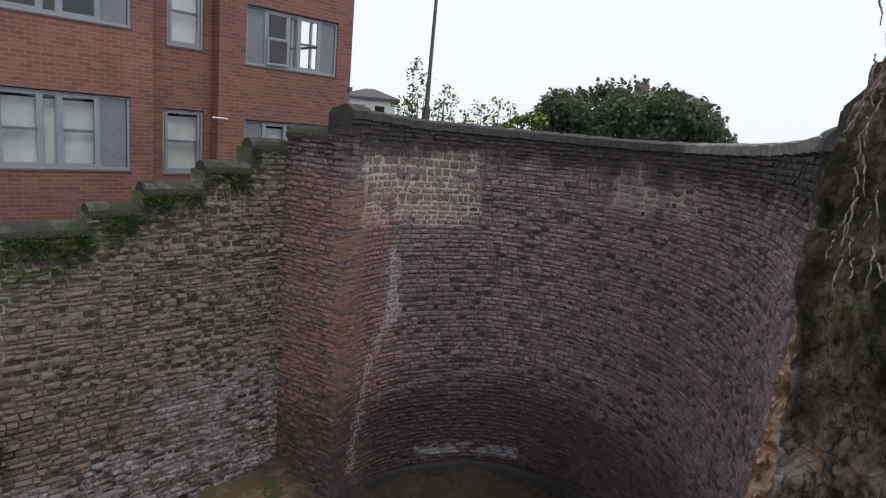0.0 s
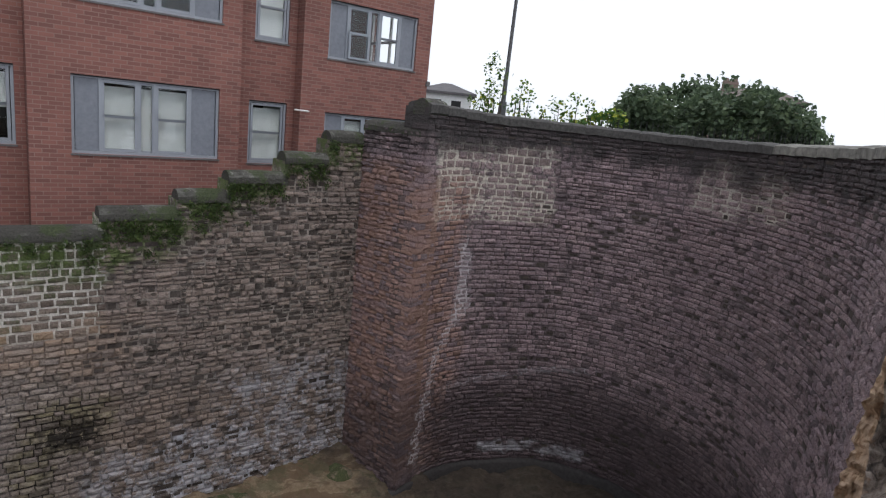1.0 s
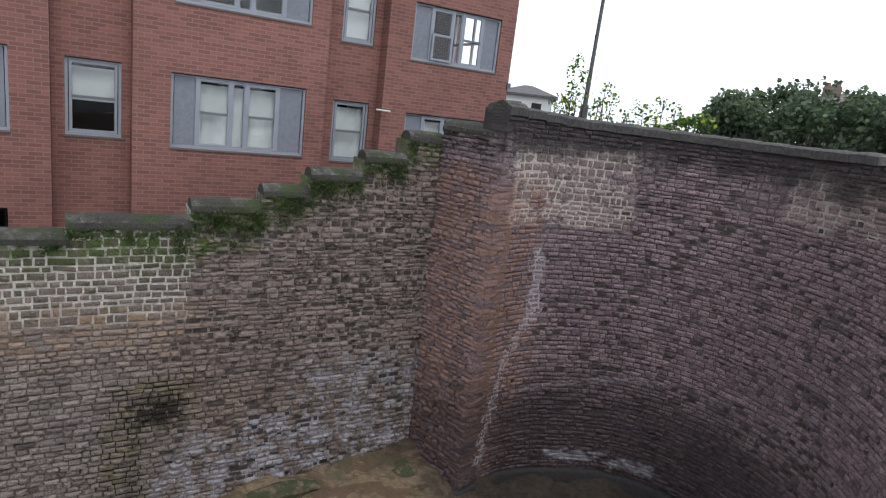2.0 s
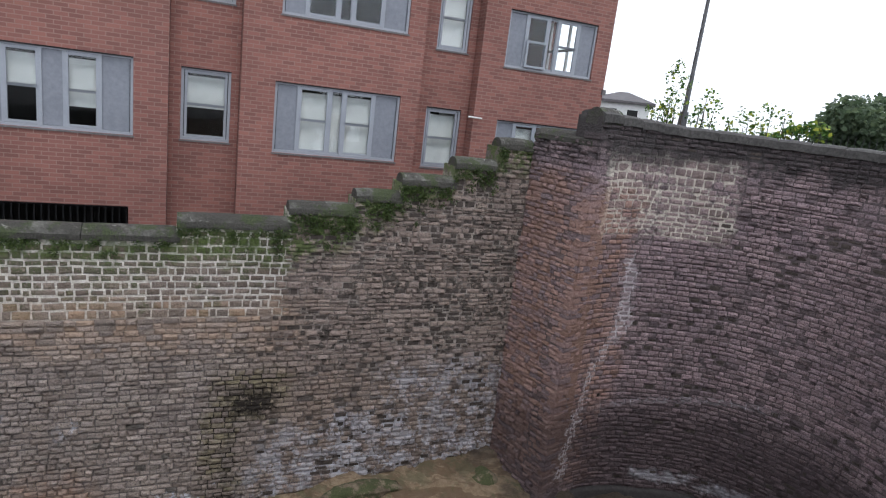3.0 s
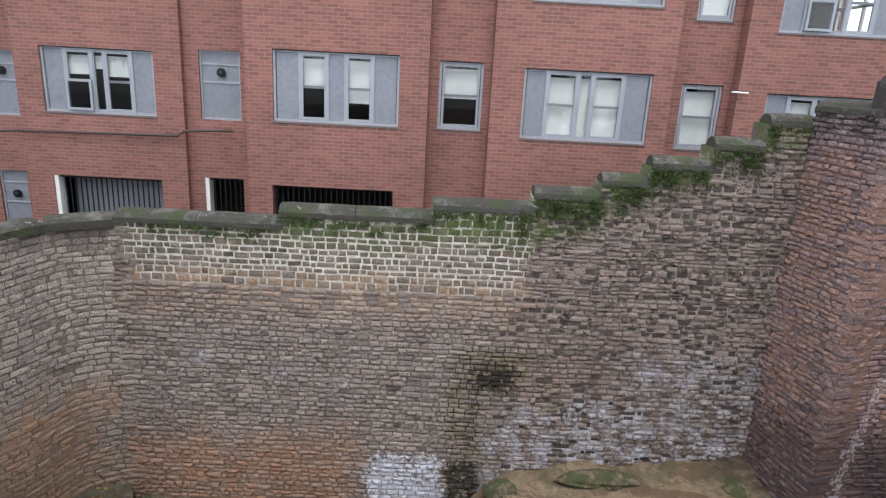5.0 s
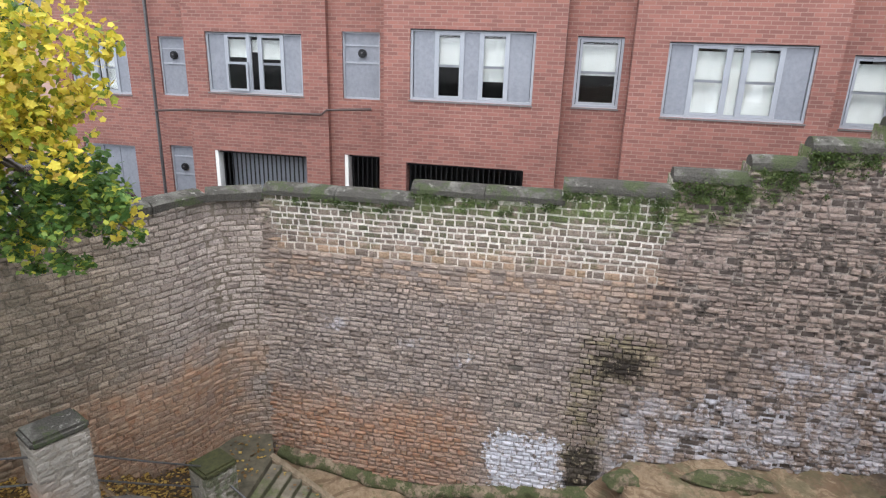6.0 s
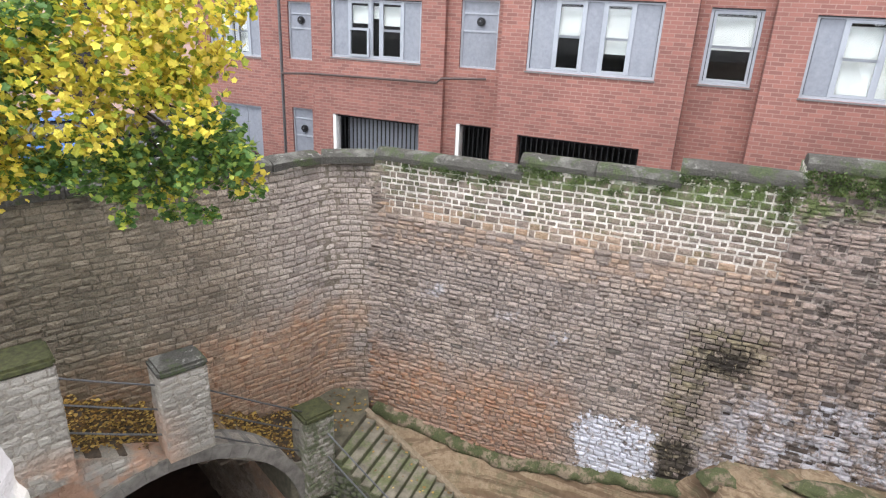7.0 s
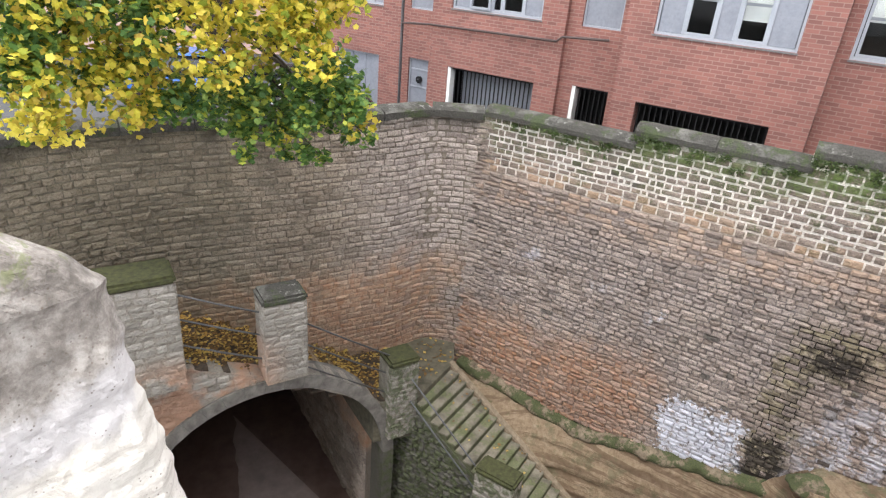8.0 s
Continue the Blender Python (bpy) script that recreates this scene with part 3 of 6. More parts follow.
M_MOSSROCK = moss_rock_material()
M_STEP = step_material()
M_ROOT = plain("dead root bark", (0.16, 0.14, 0.115), (0.36, 0.32, 0.27), 0.95, 30)
M_KERB = plain("brown kerb stone", (0.13, 0.10, 0.065), (0.27, 0.215, 0.15), 0.9, 12, 0.0, 0.4)
M_LANDING = plain("trodden brown stone", (0.05, 0.046, 0.03), (0.13, 0.115, 0.08), 0.9, 7, 0.0, 0.5)
M_ROCK, M_SAND = rock_material("mossy grey rock", False), rock_material("sandstone bedrock", True)
M_WHITE_ROCK = white_rock_material()
M_FLOOR = plain("damp brown tunnel floor", (0.07, 0.045, 0.036), (0.14, 0.095, 0.078), 0.35, 2.2)
M_CONC = plain("pale concrete path", (0.19, 0.15, 0.135), (0.27, 0.215, 0.195), 0.6, 3)
M_GROUND = plain("asphalt", (0.04, 0.04, 0.042), (0.075, 0.075, 0.075), 0.9, 8)
M_BARK = plain("dark bark", (0.045, 0.035, 0.028), (0.10, 0.08, 0.06), 0.95, 20, 0.0, 0.6)
M_YELLOW = leaf_material("autumn yellow leaves", ((0.0, (0.12, 0.20, 0.03)), (0.18, (0.30, 0.36, 0.04)), (0.38, (0.60, 0.52, 0.05)), (0.78, (0.80, 0.66, 0.10)), (1.0, (0.42, 0.28, 0.04))))
M_GREEN = leaf_material("green leaves", ((0.0, (0.045, 0.11, 0.025)), (0.45, (0.085, 0.18, 0.04)), (0.75, (0.19, 0.29, 0.06)), (1.0, (0.52, 0.52, 0.06))))
# Leaf colours lifted to carry the pale haze over the bush.
M_BUSH = leaf_material("hazy green leaves", ((0.0, (0.055, 0.085, 0.05)), (0.6, (0.10, 0.145, 0.085)), (1.0, (0.16, 0.21, 0.11))))
M_FALLEN = leaf_material("fallen leaves", ((0.0, (0.07, 0.04, 0.02)), (0.4, (0.19, 0.10, 0.035)), (0.62, (0.42, 0.25, 0.055)), (0.88, (0.60, 0.43, 0.12)), (1.0, (0.14, 0.08, 0.03))))


# ---- builders ----
def part(name, bm, material, parent=None, label="", smooth=False):
    """Links a bmesh, or (verts, faces), as one mesh object under its parent."""
    me = bpy.data.meshes.new(name)
    if isinstance(bm, tuple):
        me.from_pydata([tuple(v) for v in bm[0]], [], bm[1])
    else:
        bm.to_mesh(me)
        bm.free()
    me.validate()
    me.materials.append(material)
    if smooth:
        me.polygons.foreach_set("use_smooth", [True] * len(me.polygons))
    me.update()
    ob = new(name, me)
    if parent is not None:
        ob.parent = parent
        ob.matrix_parent_inverse = parent.matrix_world.inverted()
    if label:
        tagged(ob, label)
    return ob


def empty(name, place=(0, 0, 0)):
    ob = new(name)
    ob.location = place
    ob.empty_display_size = 0.2
    bpy.context.view_layer.update()
    return ob


def block(corners, bottom, top, bevel=0.0):
    """An upright block on a plan of corners; bottom and top are heights or lists of heights."""
    k = len(corners)
    lo = bottom if isinstance(bottom, (list, tuple)) else [bottom] * k
    hi = top if isinstance(top, (list, tuple)) else [top] * k
    bm = bmesh.new()
    a = [bm.verts.new((c[0], c[1], z)) for c, z in zip(corners, lo)]
    b = [bm.verts.new((c[0], c[1], z)) for c, z in zip(corners, hi)]
    bm.faces.new(a[::-1]), bm.faces.new(b)
    for i in range(k):
        bm.faces.new((a[i], a[(i + 1) % k], b[(i + 1) % k], b[i]))
    bmesh.ops.recalc_face_normals(bm, faces=bm.faces)
    if bevel:
        bmesh.ops.bevel(bm, geom=list(bm.edges), offset=bevel, segments=2, affect="EDGES")
    return bm


def oriented(centre, along, width, depth):
    """Plan corners of a rectangle: width along a level direction, depth square to it."""
    u = Vector((along[0], along[1], 0)).normalized()
    v = Vector((-u.y, u.x, 0))
    c = Vector((centre[0], centre[1], 0))
    return [c - u * width / 2 - v * depth / 2, c + u * width / 2 - v * depth / 2, c + u * width / 2 + v * depth / 2, c - u * width / 2 + v * depth / 2]


def tube(points, radius, sides=8):
    """A round bar through the points."""
    verts, faces = [], []
    pts = [Vector(p) for p in points]
    for i, p in enumerate(pts):
        d = (pts[min(i + 1, len(pts) - 1)] - pts[max(i - 1, 0)]).normalized()
        x = d.cross(Vector((0, 0, 1)) if abs(d.z) < 0.95 else Vector((1, 0, 0))).normalized()
        y = d.cross(x)
        rr = radius[i] if isinstance(radius, (list, tuple)) else radius
        for k in range(sides):
            a = 2 * math.pi * k / sides
            verts.append(p + x * rr * math.cos(a) + y * rr * math.sin(a))
    for i in range(len(pts) - 1):
        for k in range(sides):
            faces.append((i * sides + k, i * sides + (k + 1) % sides, (i + 1) * sides + (k + 1) % sides, (i + 1) * sides + k))
    faces.append(tuple(range(sides))[::-1])
    faces.append(tuple((len(pts) - 1) * sides + k for k in range(sides)))
    return verts, faces


def join(*pieces):
    """Several (verts, faces) as one."""
    v, f = [], []
    for pv, pf in pieces:
        o = len(v)
        v += list(pv)
        f += [tuple(i + o for i in q) for q in pf]
    return v, f


def smooth_line(points, steps=10):
    """A Catmull-Rom line through plan points."""
    p = [Vector((q[0], q[1], 0)) for q in points]
    p = [2 * p[0] - p[1], *p, 2 * p[-1] - p[-2]]
    out = []
    for i in range(1, len(p) - 2):
        for k in range(steps):
            t = k / steps
            out.append(0.5 * (2 * p[i] + (p[i + 1] - p[i - 1]) * t + (2 * p[i - 1] - 5 * p[i] + 4 * p[i + 1] - p[i + 2]) * t * t + (3 * p[i] - p[i - 1] - 3 * p[i + 1] + p[i + 2]) * t ** 3))
    return [*out, p[-2]]


class Line:
    """A line in plan, from left to right as seen from the pit; its outward side is the pit's."""

    def __init__(self, points):
        self.p = [Vector((q[0], q[1], 0)) for q in points]
        self.s = [0.0]
        for a, b in zip(self.p, self.p[1:]):
            self.s.append(self.s[-1] + (b - a).length)
        self.length = self.s[-1]

    def at(self, s):
        s = min(max(s, 0.0), self.length)
        i = max(k for k in range(len(self.p) - 1) if self.s[k] <= s + 1e-9)
        d = (self.p[i + 1] - self.p[i]).normalized()
        return self.p[i] + d * (s - self.s[i]), Vector((d.y, -d.x, 0)), d


STONES = []
stone_rng = random.Random(5)
OUTLINE = ((-0.5, -0.5), (0.0, -0.5), (0.5, -0.5), (0.5, 0.0), (0.5, 0.5), (0.0, 0.5), (-0.5, 0.5), (-0.5, 0.0))
for _ in range(22):
    # a roughly squared block with a hammered, uneven face
    r = stone_rng.uniform
    v = [(x, 0, z) for x, z in OUTLINE]
    v += [(x * (r(0.80, 0.97) if k % 2 == 0 else r(0.93, 1.0)), r(0.5, 0.85), z * (r(0.66, 0.94) if k % 2 == 0 else r(0.84, 1.0))) for k, (x, z) in enumerate(OUTLINE)]
    v += [(x * r(0.7, 1.3), r(0.9, 1.25), z * r(0.7, 1.4)) for x, z in ((-0.25, -0.2), (0.25, -0.2), (0.25, 0.2), (-0.25, 0.2))]
    f = [(k, (k + 1) % 8, 8 + (k + 1) % 8, 8 + k) for k in range(8)]
    for k in range(4):
        a, b, c, d = 8 + 2 * k, 9 + 2 * k, 8 + (2 * k + 2) % 8, 8 + (2 * k + 7) % 8
        f += [(d, a, 16 + k), (a, b, 16 + k), (b, 16 + (k + 1) % 4, 16 + k)]
    f.append((16, 17, 18, 19))
    STONES.append((v, f))
STONE_MESHES = {}


def stone_mesh(k, material):
    key = (k, material.name)
    if key not in STONE_MESHES:
        me = bpy.data.meshes.new("stone")
        me.from_pydata(*[STONES[k][0], [], STONES[k][1]])
        me.materials.append(material)
        me.update()
        STONE_MESHES[key] = me
    return STONE_MESHES[key]


PENDING = []


def stone_wall(name, label, line, top, base, stone_mat, mortar_mat, near, seed, course=(0.068, 0.112), length=(0.10, 0.26), depth=(0.02, 0.06), thick=0.5, foot=0.6, tall=None, cuts=(), pointed=None, worn=None):
    """A coursed rubble wall along a line: a mortar core with every stone proud of it. near: the stretch whose stones are pieces of their own.
    tall: zones (s0, s1, z0, z1, factor) of taller courses."""
    ss = sorted(set([k * 0.25 for k in range(int(line.length / 0.25) + 1)] + [line.length] + [c + d for c in cuts for d in (-0.002, 0.002)]))
    ss = [s for s in ss if 0 <= s <= line.length]
    v, f = [], []
    for s in ss:
        p, n, d = line.at(s)
        for q, z in ((p, base(s) - foot), (p, top(s)), (p - n * thick, top(s)), (p - n * thick, base(s) - foot)):
            v.append((q.x, q.y, z))
    for i in range(len(ss) - 1):
        for k in range(4):
            f.append((4 * i + k, 4 * i + 4 + k, 4 * i + 4 + (k + 1) % 4, 4 * i + (k + 1) % 4))
    f += [(3, 2, 1, 0), tuple(4 * (len(ss) - 1) + k for k in range(4))]
    core = part(name, (v, f), mortar_mat)
    tagged(core, label, "wall", kind="structure")
    rng = random.Random(seed)
    zmax, zmin = max(top(s) for s in ss), min(base(s) for s in ss)
    jv, jf, count = [], [], 0
    hv, hf = [], []
    z = zmax
    while z > zmin - 0.1:
        h = rng.uniform(*course)
        if tall:
            for z0, z1, k in tall:
                if z0 < z < z1:
                    h *= k
        s = -rng.uniform(0, 0.2)
        while s < line.length:
            w = rng.uniform(*length) * (0.8 + 1.6 * h)
            if rng.random() < 0.08:
                w *= 1.4
            m = s + w / 2
            s += w
            a, b = max(m - w / 2, 0), min(m + w / 2, line.length)
            if b - a < 0.06:
                continue
            m, w = (a + b) / 2, b - a
            zc = z - h / 2 + 0.02 * noise.noise((m * 0.4, z * 0.35, seed)) + 0.014 * noise.noise((m * 1.3, z * 0.9, seed + 4)) + rng.uniform(-0.008, 0.008)
            if zc + h * 0.4 > min(top(a + 0.01), top(b - 0.01)) or zc - h * 0.5 < max(base(a), base(m), base(b)) - 0.05:
                continue
            whole = zc
            split = h > 0.118 and pointed is not None and not pointed(m, zc)
            for zc, hh in ((whole + h / 4, h / 2), (whole - h / 4, h / 2)) if split else ((whole, h),):
                p, n, d = line.at(m)
                dep = rng.uniform(*depth) * (0.35 if rng.random() < 0.07 else 1.0)
                k = rng.randrange(len(STONES))
                gap, vgap = (0.018 + rng.uniform(0, 0.02), 0.02 + rng.uniform(0, 0.018)) if pointed and pointed(m, zc) else (0.005 + rng.uniform(0.0, 0.012), 0.007 + rng.uniform(0.0, 0.015))
                if pointed and pointed(m, zc):
                    dep *= 0.5
                tilt = rng.uniform(-0.05, 0.05)
                hollow = worn is not None and not pointed(m, zc) and rng.random() < worn[0](m, zc)
                if hollow:
                    # weathered back behind its joints
                    dep, gap, vgap = 0.006, min(0.025 + rng.uniform(0, 0.05), w * 0.4), 0.018 + rng.uniform(0, 0.026)
                mtx = Matrix(((d.x * (w - gap), n.x * dep, 0, p.x), (d.y * (w - gap), n.y * dep, 0, p.y), (0, 0, hh - vgap, zc), (0, 0, 0, 1))) @ Matrix.Rotation(tilt, 4, "Y")
                if hollow:
                    o = len(hv)
                    hv += [tuple(mtx @ Vector(q)) for q in STONES[k][0]]
                    hf += [tuple(i + o for i in q) for q in STONES[k][1]]
                elif near[0] <= m <= near[1] and near[2] <= zc <= near[3] and count < 300:
                    count += 1
                    PENDING.append((core, k, stone_mat, mtx))
                else:
                    o = len(jv)
                    jv += [tuple(mtx @ Vector(q)) for q in STONES[k][0]]
                    jf += [tuple(i + o for i in q) for q in STONES[k][1]]
        z -= h
    rest = part("stonework", (jv, jf), stone_mat, core)
    tagged(rest, kind="stuff")
    if hv:
        tagged(part("worn_stonework", (hv, hf), worn[1], core), "dark stones weathered back behind their joints", kind="stuff")
    return core


def place_pieces():
    for core, k, mat, mtx in PENDING:
        ob = new("stone", stone_mesh(k, mat))
        ob.parent = core
        ob.matrix_basis = mtx


def coping(parent, a, b, z, name="coping_stone", width=0.46, height=0.2, peak=0.09, label="", material=None, inset=0.05, rounded=False):
    """A saddle-backed coping stone from a to b in plan, its crown at z."""
    a, b = Vector((a[0], a[1], 0)), Vector((b[0], b[1], 0))
    d = (b - a).normalized()
    n = Vector((d.y, -d.x, 0))
    half = width / 2
    centre = -n * (half - inset)
    prof = [(-half, -height), (-half, -peak * 1.3), (-half * 0.75, -peak * 0.55), (-half * 0.35, -peak * 0.1), (0, 0), (half * 0.35, -peak * 0.1), (half * 0.75, -peak * 0.55), (half, -peak * 1.3), (half, -height)]
    if rounded:
        rise = min(half * 0.95, height * 0.85)
        prof = [(-half, -height)] + [(-half * math.cos(math.pi * t / 8), -rise * (1 - math.sin(math.pi * t / 8))) for t in range(9)] + [(half, -height)]
    L = (b - a).length
    k = max(2, int(L / 0.18))
    v, f, m = [], [], len(prof)
    for i in range(k + 1):
        q = a + d * L * i / k + centre
        for y, h in prof:
            j = 0.012 * noise.noise((q.x * 3 + y, q.y * 3, h * 5))
            e = 0.02 if i in (0, k) else 0
            v.append((q.x + n.x * (y * (1 - e) + j), q.y + n.y * (y * (1 - e) + j), z + h - e * 0.5 + j))
    for i in range(k):
        for c in range(m):
            f.append((i * m + c, (i + 1) * m + c, (i + 1) * m + (c + 1) % m, i * m + (c + 1) % m))
    f += [tuple(range(m))[::-1], tuple(k * m + c for c in range(m))]
    return part(name, (v, f), material or M_COPING, parent, label)


# ---- the long wall with its stepped top ----
S0, S1, SM = -5.43, 5.8, -5.2
STEPS = [(-5.2, -2.52, -2.42), (-2.52, -0.06, -2.20), (-0.06, 1.56, -1.98), (1.56, 2.62, -1.70), (2.62, 3.38, -1.44), (3.38, 4.31, -1.13), (4.31, 5.11, -0.78), (5.11, 5.8, -0.38)]


def ramp(x, *knots):
    for (a, p), (b, q) in zip(knots, knots[1:]):
        if x <= b:
            return p + (q - p) * max(0.0, (x - a) / (b - a))
    return knots[-1][1]


def main_top(s):
    s += SM
    for a, b, z in STEPS:
        if s <= b:
            return z - 0.17
    return STEPS[-1][2] - 0.17


def main_base(s):
    return ramp(s + SM, (-5.5, -7.75), (-4, -8.15), (-0.8, -8.2), (0.6, -7.75), (1.6, -7.0), (3.0, -6.85), (5.8, -6.6))


def main_worn(s, z):
    s += SM
    k = noise.noise((s * 0.8, z * 1.1, 3.0)) * 0.6
    if s > 1.5 and z > -4.9:
        return 0.20 + k
    return 0.10 + 0.5 * k if s > 1.2 else 0.0


def arc_worn(s, z):
    k = noise.noise((s * 0.5, z * 0.7, 9.0)) * 0.5
    return 0.02 + 0.2 * k if s < 4 else 0.07 + 0.7 * k


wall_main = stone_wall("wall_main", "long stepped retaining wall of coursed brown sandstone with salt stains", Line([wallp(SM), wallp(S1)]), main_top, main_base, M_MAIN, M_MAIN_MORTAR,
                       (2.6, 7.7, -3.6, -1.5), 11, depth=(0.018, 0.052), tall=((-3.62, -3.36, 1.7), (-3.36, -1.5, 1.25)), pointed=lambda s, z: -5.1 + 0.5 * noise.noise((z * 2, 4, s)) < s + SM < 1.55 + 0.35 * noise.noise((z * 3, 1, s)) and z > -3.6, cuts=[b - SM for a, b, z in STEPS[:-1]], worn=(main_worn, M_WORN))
for a, b, z in STEPS:
    k = max(1, round((b - a) / 1.3))
    for i in range(k):
        p, q = a + (b - a) * i / k, a + (b - a) * (i + 1) / k
        coping(wall_main, wallp(p + 0.005), wallp(q + (0.06 if i == k - 1 and q < 5 else -0.005)), z, width=0.4 if a > 1 else 0.46, inset=0.06, rounded=a > -0.1)

M_PALECOPING = plain("pale grey coping stone", (0.10, 0.096, 0.085), (0.27, 0.26, 0.23), 0.9, 9, 0.0, 0.6)
M_PLINTH = plain("black plinth stone", (0.012, 0.010, 0.010), (0.04, 0.035, 0.035), 0.8, 14, 0.0, 0.5)
M_BLACKSTONE = plain("sooty stone", (0.03, 0.028, 0.027), (0.09, 0.085, 0.08), 0.9, 18, 0.0, 0.5)
# ---- the return beside it, and the great round bay ----
IN_CORNER, OUT_CORNER = wallp(S1), polar(15.8, 10.4)
wall_return = stone_wall("wall_return", "short return of reddish sandstone beside the round bay", Line([IN_CORNER, OUT_CORNER]), lambda s: -0.22, lambda s: -6.75, M_ARC, M_ARC_MORTAR, (0, 9, -9, 9), 12, length=(0.10, 0.22), depth=(0.025, 0.065))
coping(wall_return, IN_CORNER, IN_CORNER.lerp(OUT_CORNER, 0.93), -0.12, material=M_COPING)
ARC_PTS = [OUT_CORNER, polar(12.8, 11.15), polar(9.0, 11.75), polar(1.8, 12.3), polar(-5.7, 12.1), polar(-12.8, 11.2), polar(-18, 9.8), polar(-21.3, 8.3), polar(-23.6, 6.4)]
ARC = Line(smooth_line(ARC_PTS, 8))


def arc_top(s):
    return ramp(s / ARC.length, (0, 0.16), (0.15, 0.07), (0.5, 0.02), (0.65, 0.06), (0.85, 0.13), (1, 0.17))


def arc_pointed(s, z):
    """Where the bay was repointed with wide pale joints, and along the lime run."""
    patch = 0.5 < s < 2.9 + 0.7 * (z + 1.5) and -1.75 < z < -0.3
    small = 4.9 + 0.5 * noise.noise((z * 3, 2, 2)) < s < 6.6 and -1.1 < z < -0.3
    run = -6.6 < z < -1.9 and abs(s - ramp(z, (-6.6, 0.5), (-4.5, 0.85), (-3.9, 1.1), (-3.4, 1.4), (-1.9, 1.35))) < 0.16
    return patch or small or run


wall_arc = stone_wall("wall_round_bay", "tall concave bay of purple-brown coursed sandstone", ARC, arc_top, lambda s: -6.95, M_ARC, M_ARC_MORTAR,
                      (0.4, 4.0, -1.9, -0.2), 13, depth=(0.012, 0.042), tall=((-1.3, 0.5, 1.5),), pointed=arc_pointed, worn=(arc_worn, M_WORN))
for i in range(24):
    a, b = ARC.at(ARC.length * i / 24 + 0.006)[0], ARC.at(ARC.length * (i + 1) / 24 - 0.006)[0]
    coping(wall_arc, a, b, arc_top(ARC.length * (i + 0.5) / 24) + 0.12, width=0.5, height=0.18, peak=0.04, label="pale grey coping stone" if i > 13 else "", material=M_PALECOPING if i > 13 else M_BLACKSTONE)
e0, e1 = ARC.at(ARC.length - 0.32)[0], ARC.at(ARC.length)[0]
coping(wall_arc, e0, e1 + (e1 - e0) * 0.4, 0.35, width=0.42, height=0.24, rounded=True, label="dark end stone of the coping", material=M_BLACKSTONE)
c0 = OUT_CORNER + (OUT_CORNER - IN_CORNER).normalized() * -0.03
coping(wall_return, c0, c0 + (ARC.at(0.55)[0] - OUT_CORNER), 0.31, name="end_coping", width=0.34, height=0.27, rounded=True, label="round-backed end stone of the coping", inset=0.04)

# quoins that turn the corner between the return and the bay
ret_d, arc_d, arc_n = (OUT_CORNER - IN_CORNER).normalized(), ARC.at(0)[2], ARC.at(0)[1]
ret_n = Vector((ret_d.y, -ret_d.x, 0))
q_rng = random.Random(19)
qz, turn_about = -0.1, 0
while qz > -6.85:
    h = q_rng.uniform(0.085, 0.13)
    la, lr = (0.34, 0.2) if turn_about % 2 else (0.2, 0.36)
    c = OUT_CORNER + (ret_n + arc_n) * q_rng.uniform(0.028, 0.05)
    part("quoin", block([c, c + arc_d * la, c + arc_d * la - arc_n * 0.12, c - ret_d * lr - ret_n * 0.12, c - ret_d * lr], qz - h + 0.008, qz, 0.014), M_ARC, wall_return)
    qz, turn_about = qz - h, turn_about + 1

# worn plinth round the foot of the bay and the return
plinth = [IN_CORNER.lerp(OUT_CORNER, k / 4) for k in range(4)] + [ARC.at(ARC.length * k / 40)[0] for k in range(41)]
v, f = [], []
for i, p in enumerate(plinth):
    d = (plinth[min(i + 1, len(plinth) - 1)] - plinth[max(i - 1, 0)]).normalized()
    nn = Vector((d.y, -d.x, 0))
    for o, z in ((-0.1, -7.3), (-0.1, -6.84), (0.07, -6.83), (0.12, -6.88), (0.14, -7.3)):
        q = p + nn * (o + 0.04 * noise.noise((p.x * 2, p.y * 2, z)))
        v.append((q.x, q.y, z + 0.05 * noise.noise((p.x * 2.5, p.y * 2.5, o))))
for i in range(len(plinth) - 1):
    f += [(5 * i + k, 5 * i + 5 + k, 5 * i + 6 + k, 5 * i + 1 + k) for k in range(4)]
part("plinth", (v, f), M_PLINTH, wall_arc, "dark plinth course", True)

# ---- the curved wall over the stairs ----
LEFT = Line(smooth_line([polar(130, 9.0), polar(118, 9.45), polar(108, 9.7), polar(98.5, 9.9), polar(92, 10.32), polar(88, 10.62), wallp(-5.98, 0, 0.44), wallp(-5.56, 0, 0.1), wallp(SM)], 8))


def left_base(s):
    return ramp(s / LEFT.length, (0, -4.7), (0.55, -6.7), (0.8, -7.7), (1, -8.1))


wall_left = stone_wall("wall_over_stairs", "curved ochre sandstone retaining wall above the steps", LEFT, lambda s: -2.68, left_base, M_LEFT, M_LEFT_MORTAR, (5.2, 7.7, -6.9, -2.6), 14,
                       course=(0.085, 0.125), length=(0.14, 0.3), depth=(0.01, 0.035))
for i in range(9):
    a, b = LEFT.at(LEFT.length * i / 9 + 0.01)[0], LEFT.at(LEFT.length * (i + 1) / 9 - 0.01)[0]
    coping(wall_left, a, b, -2.5, width=0.5, height=0.2, peak=0.06)

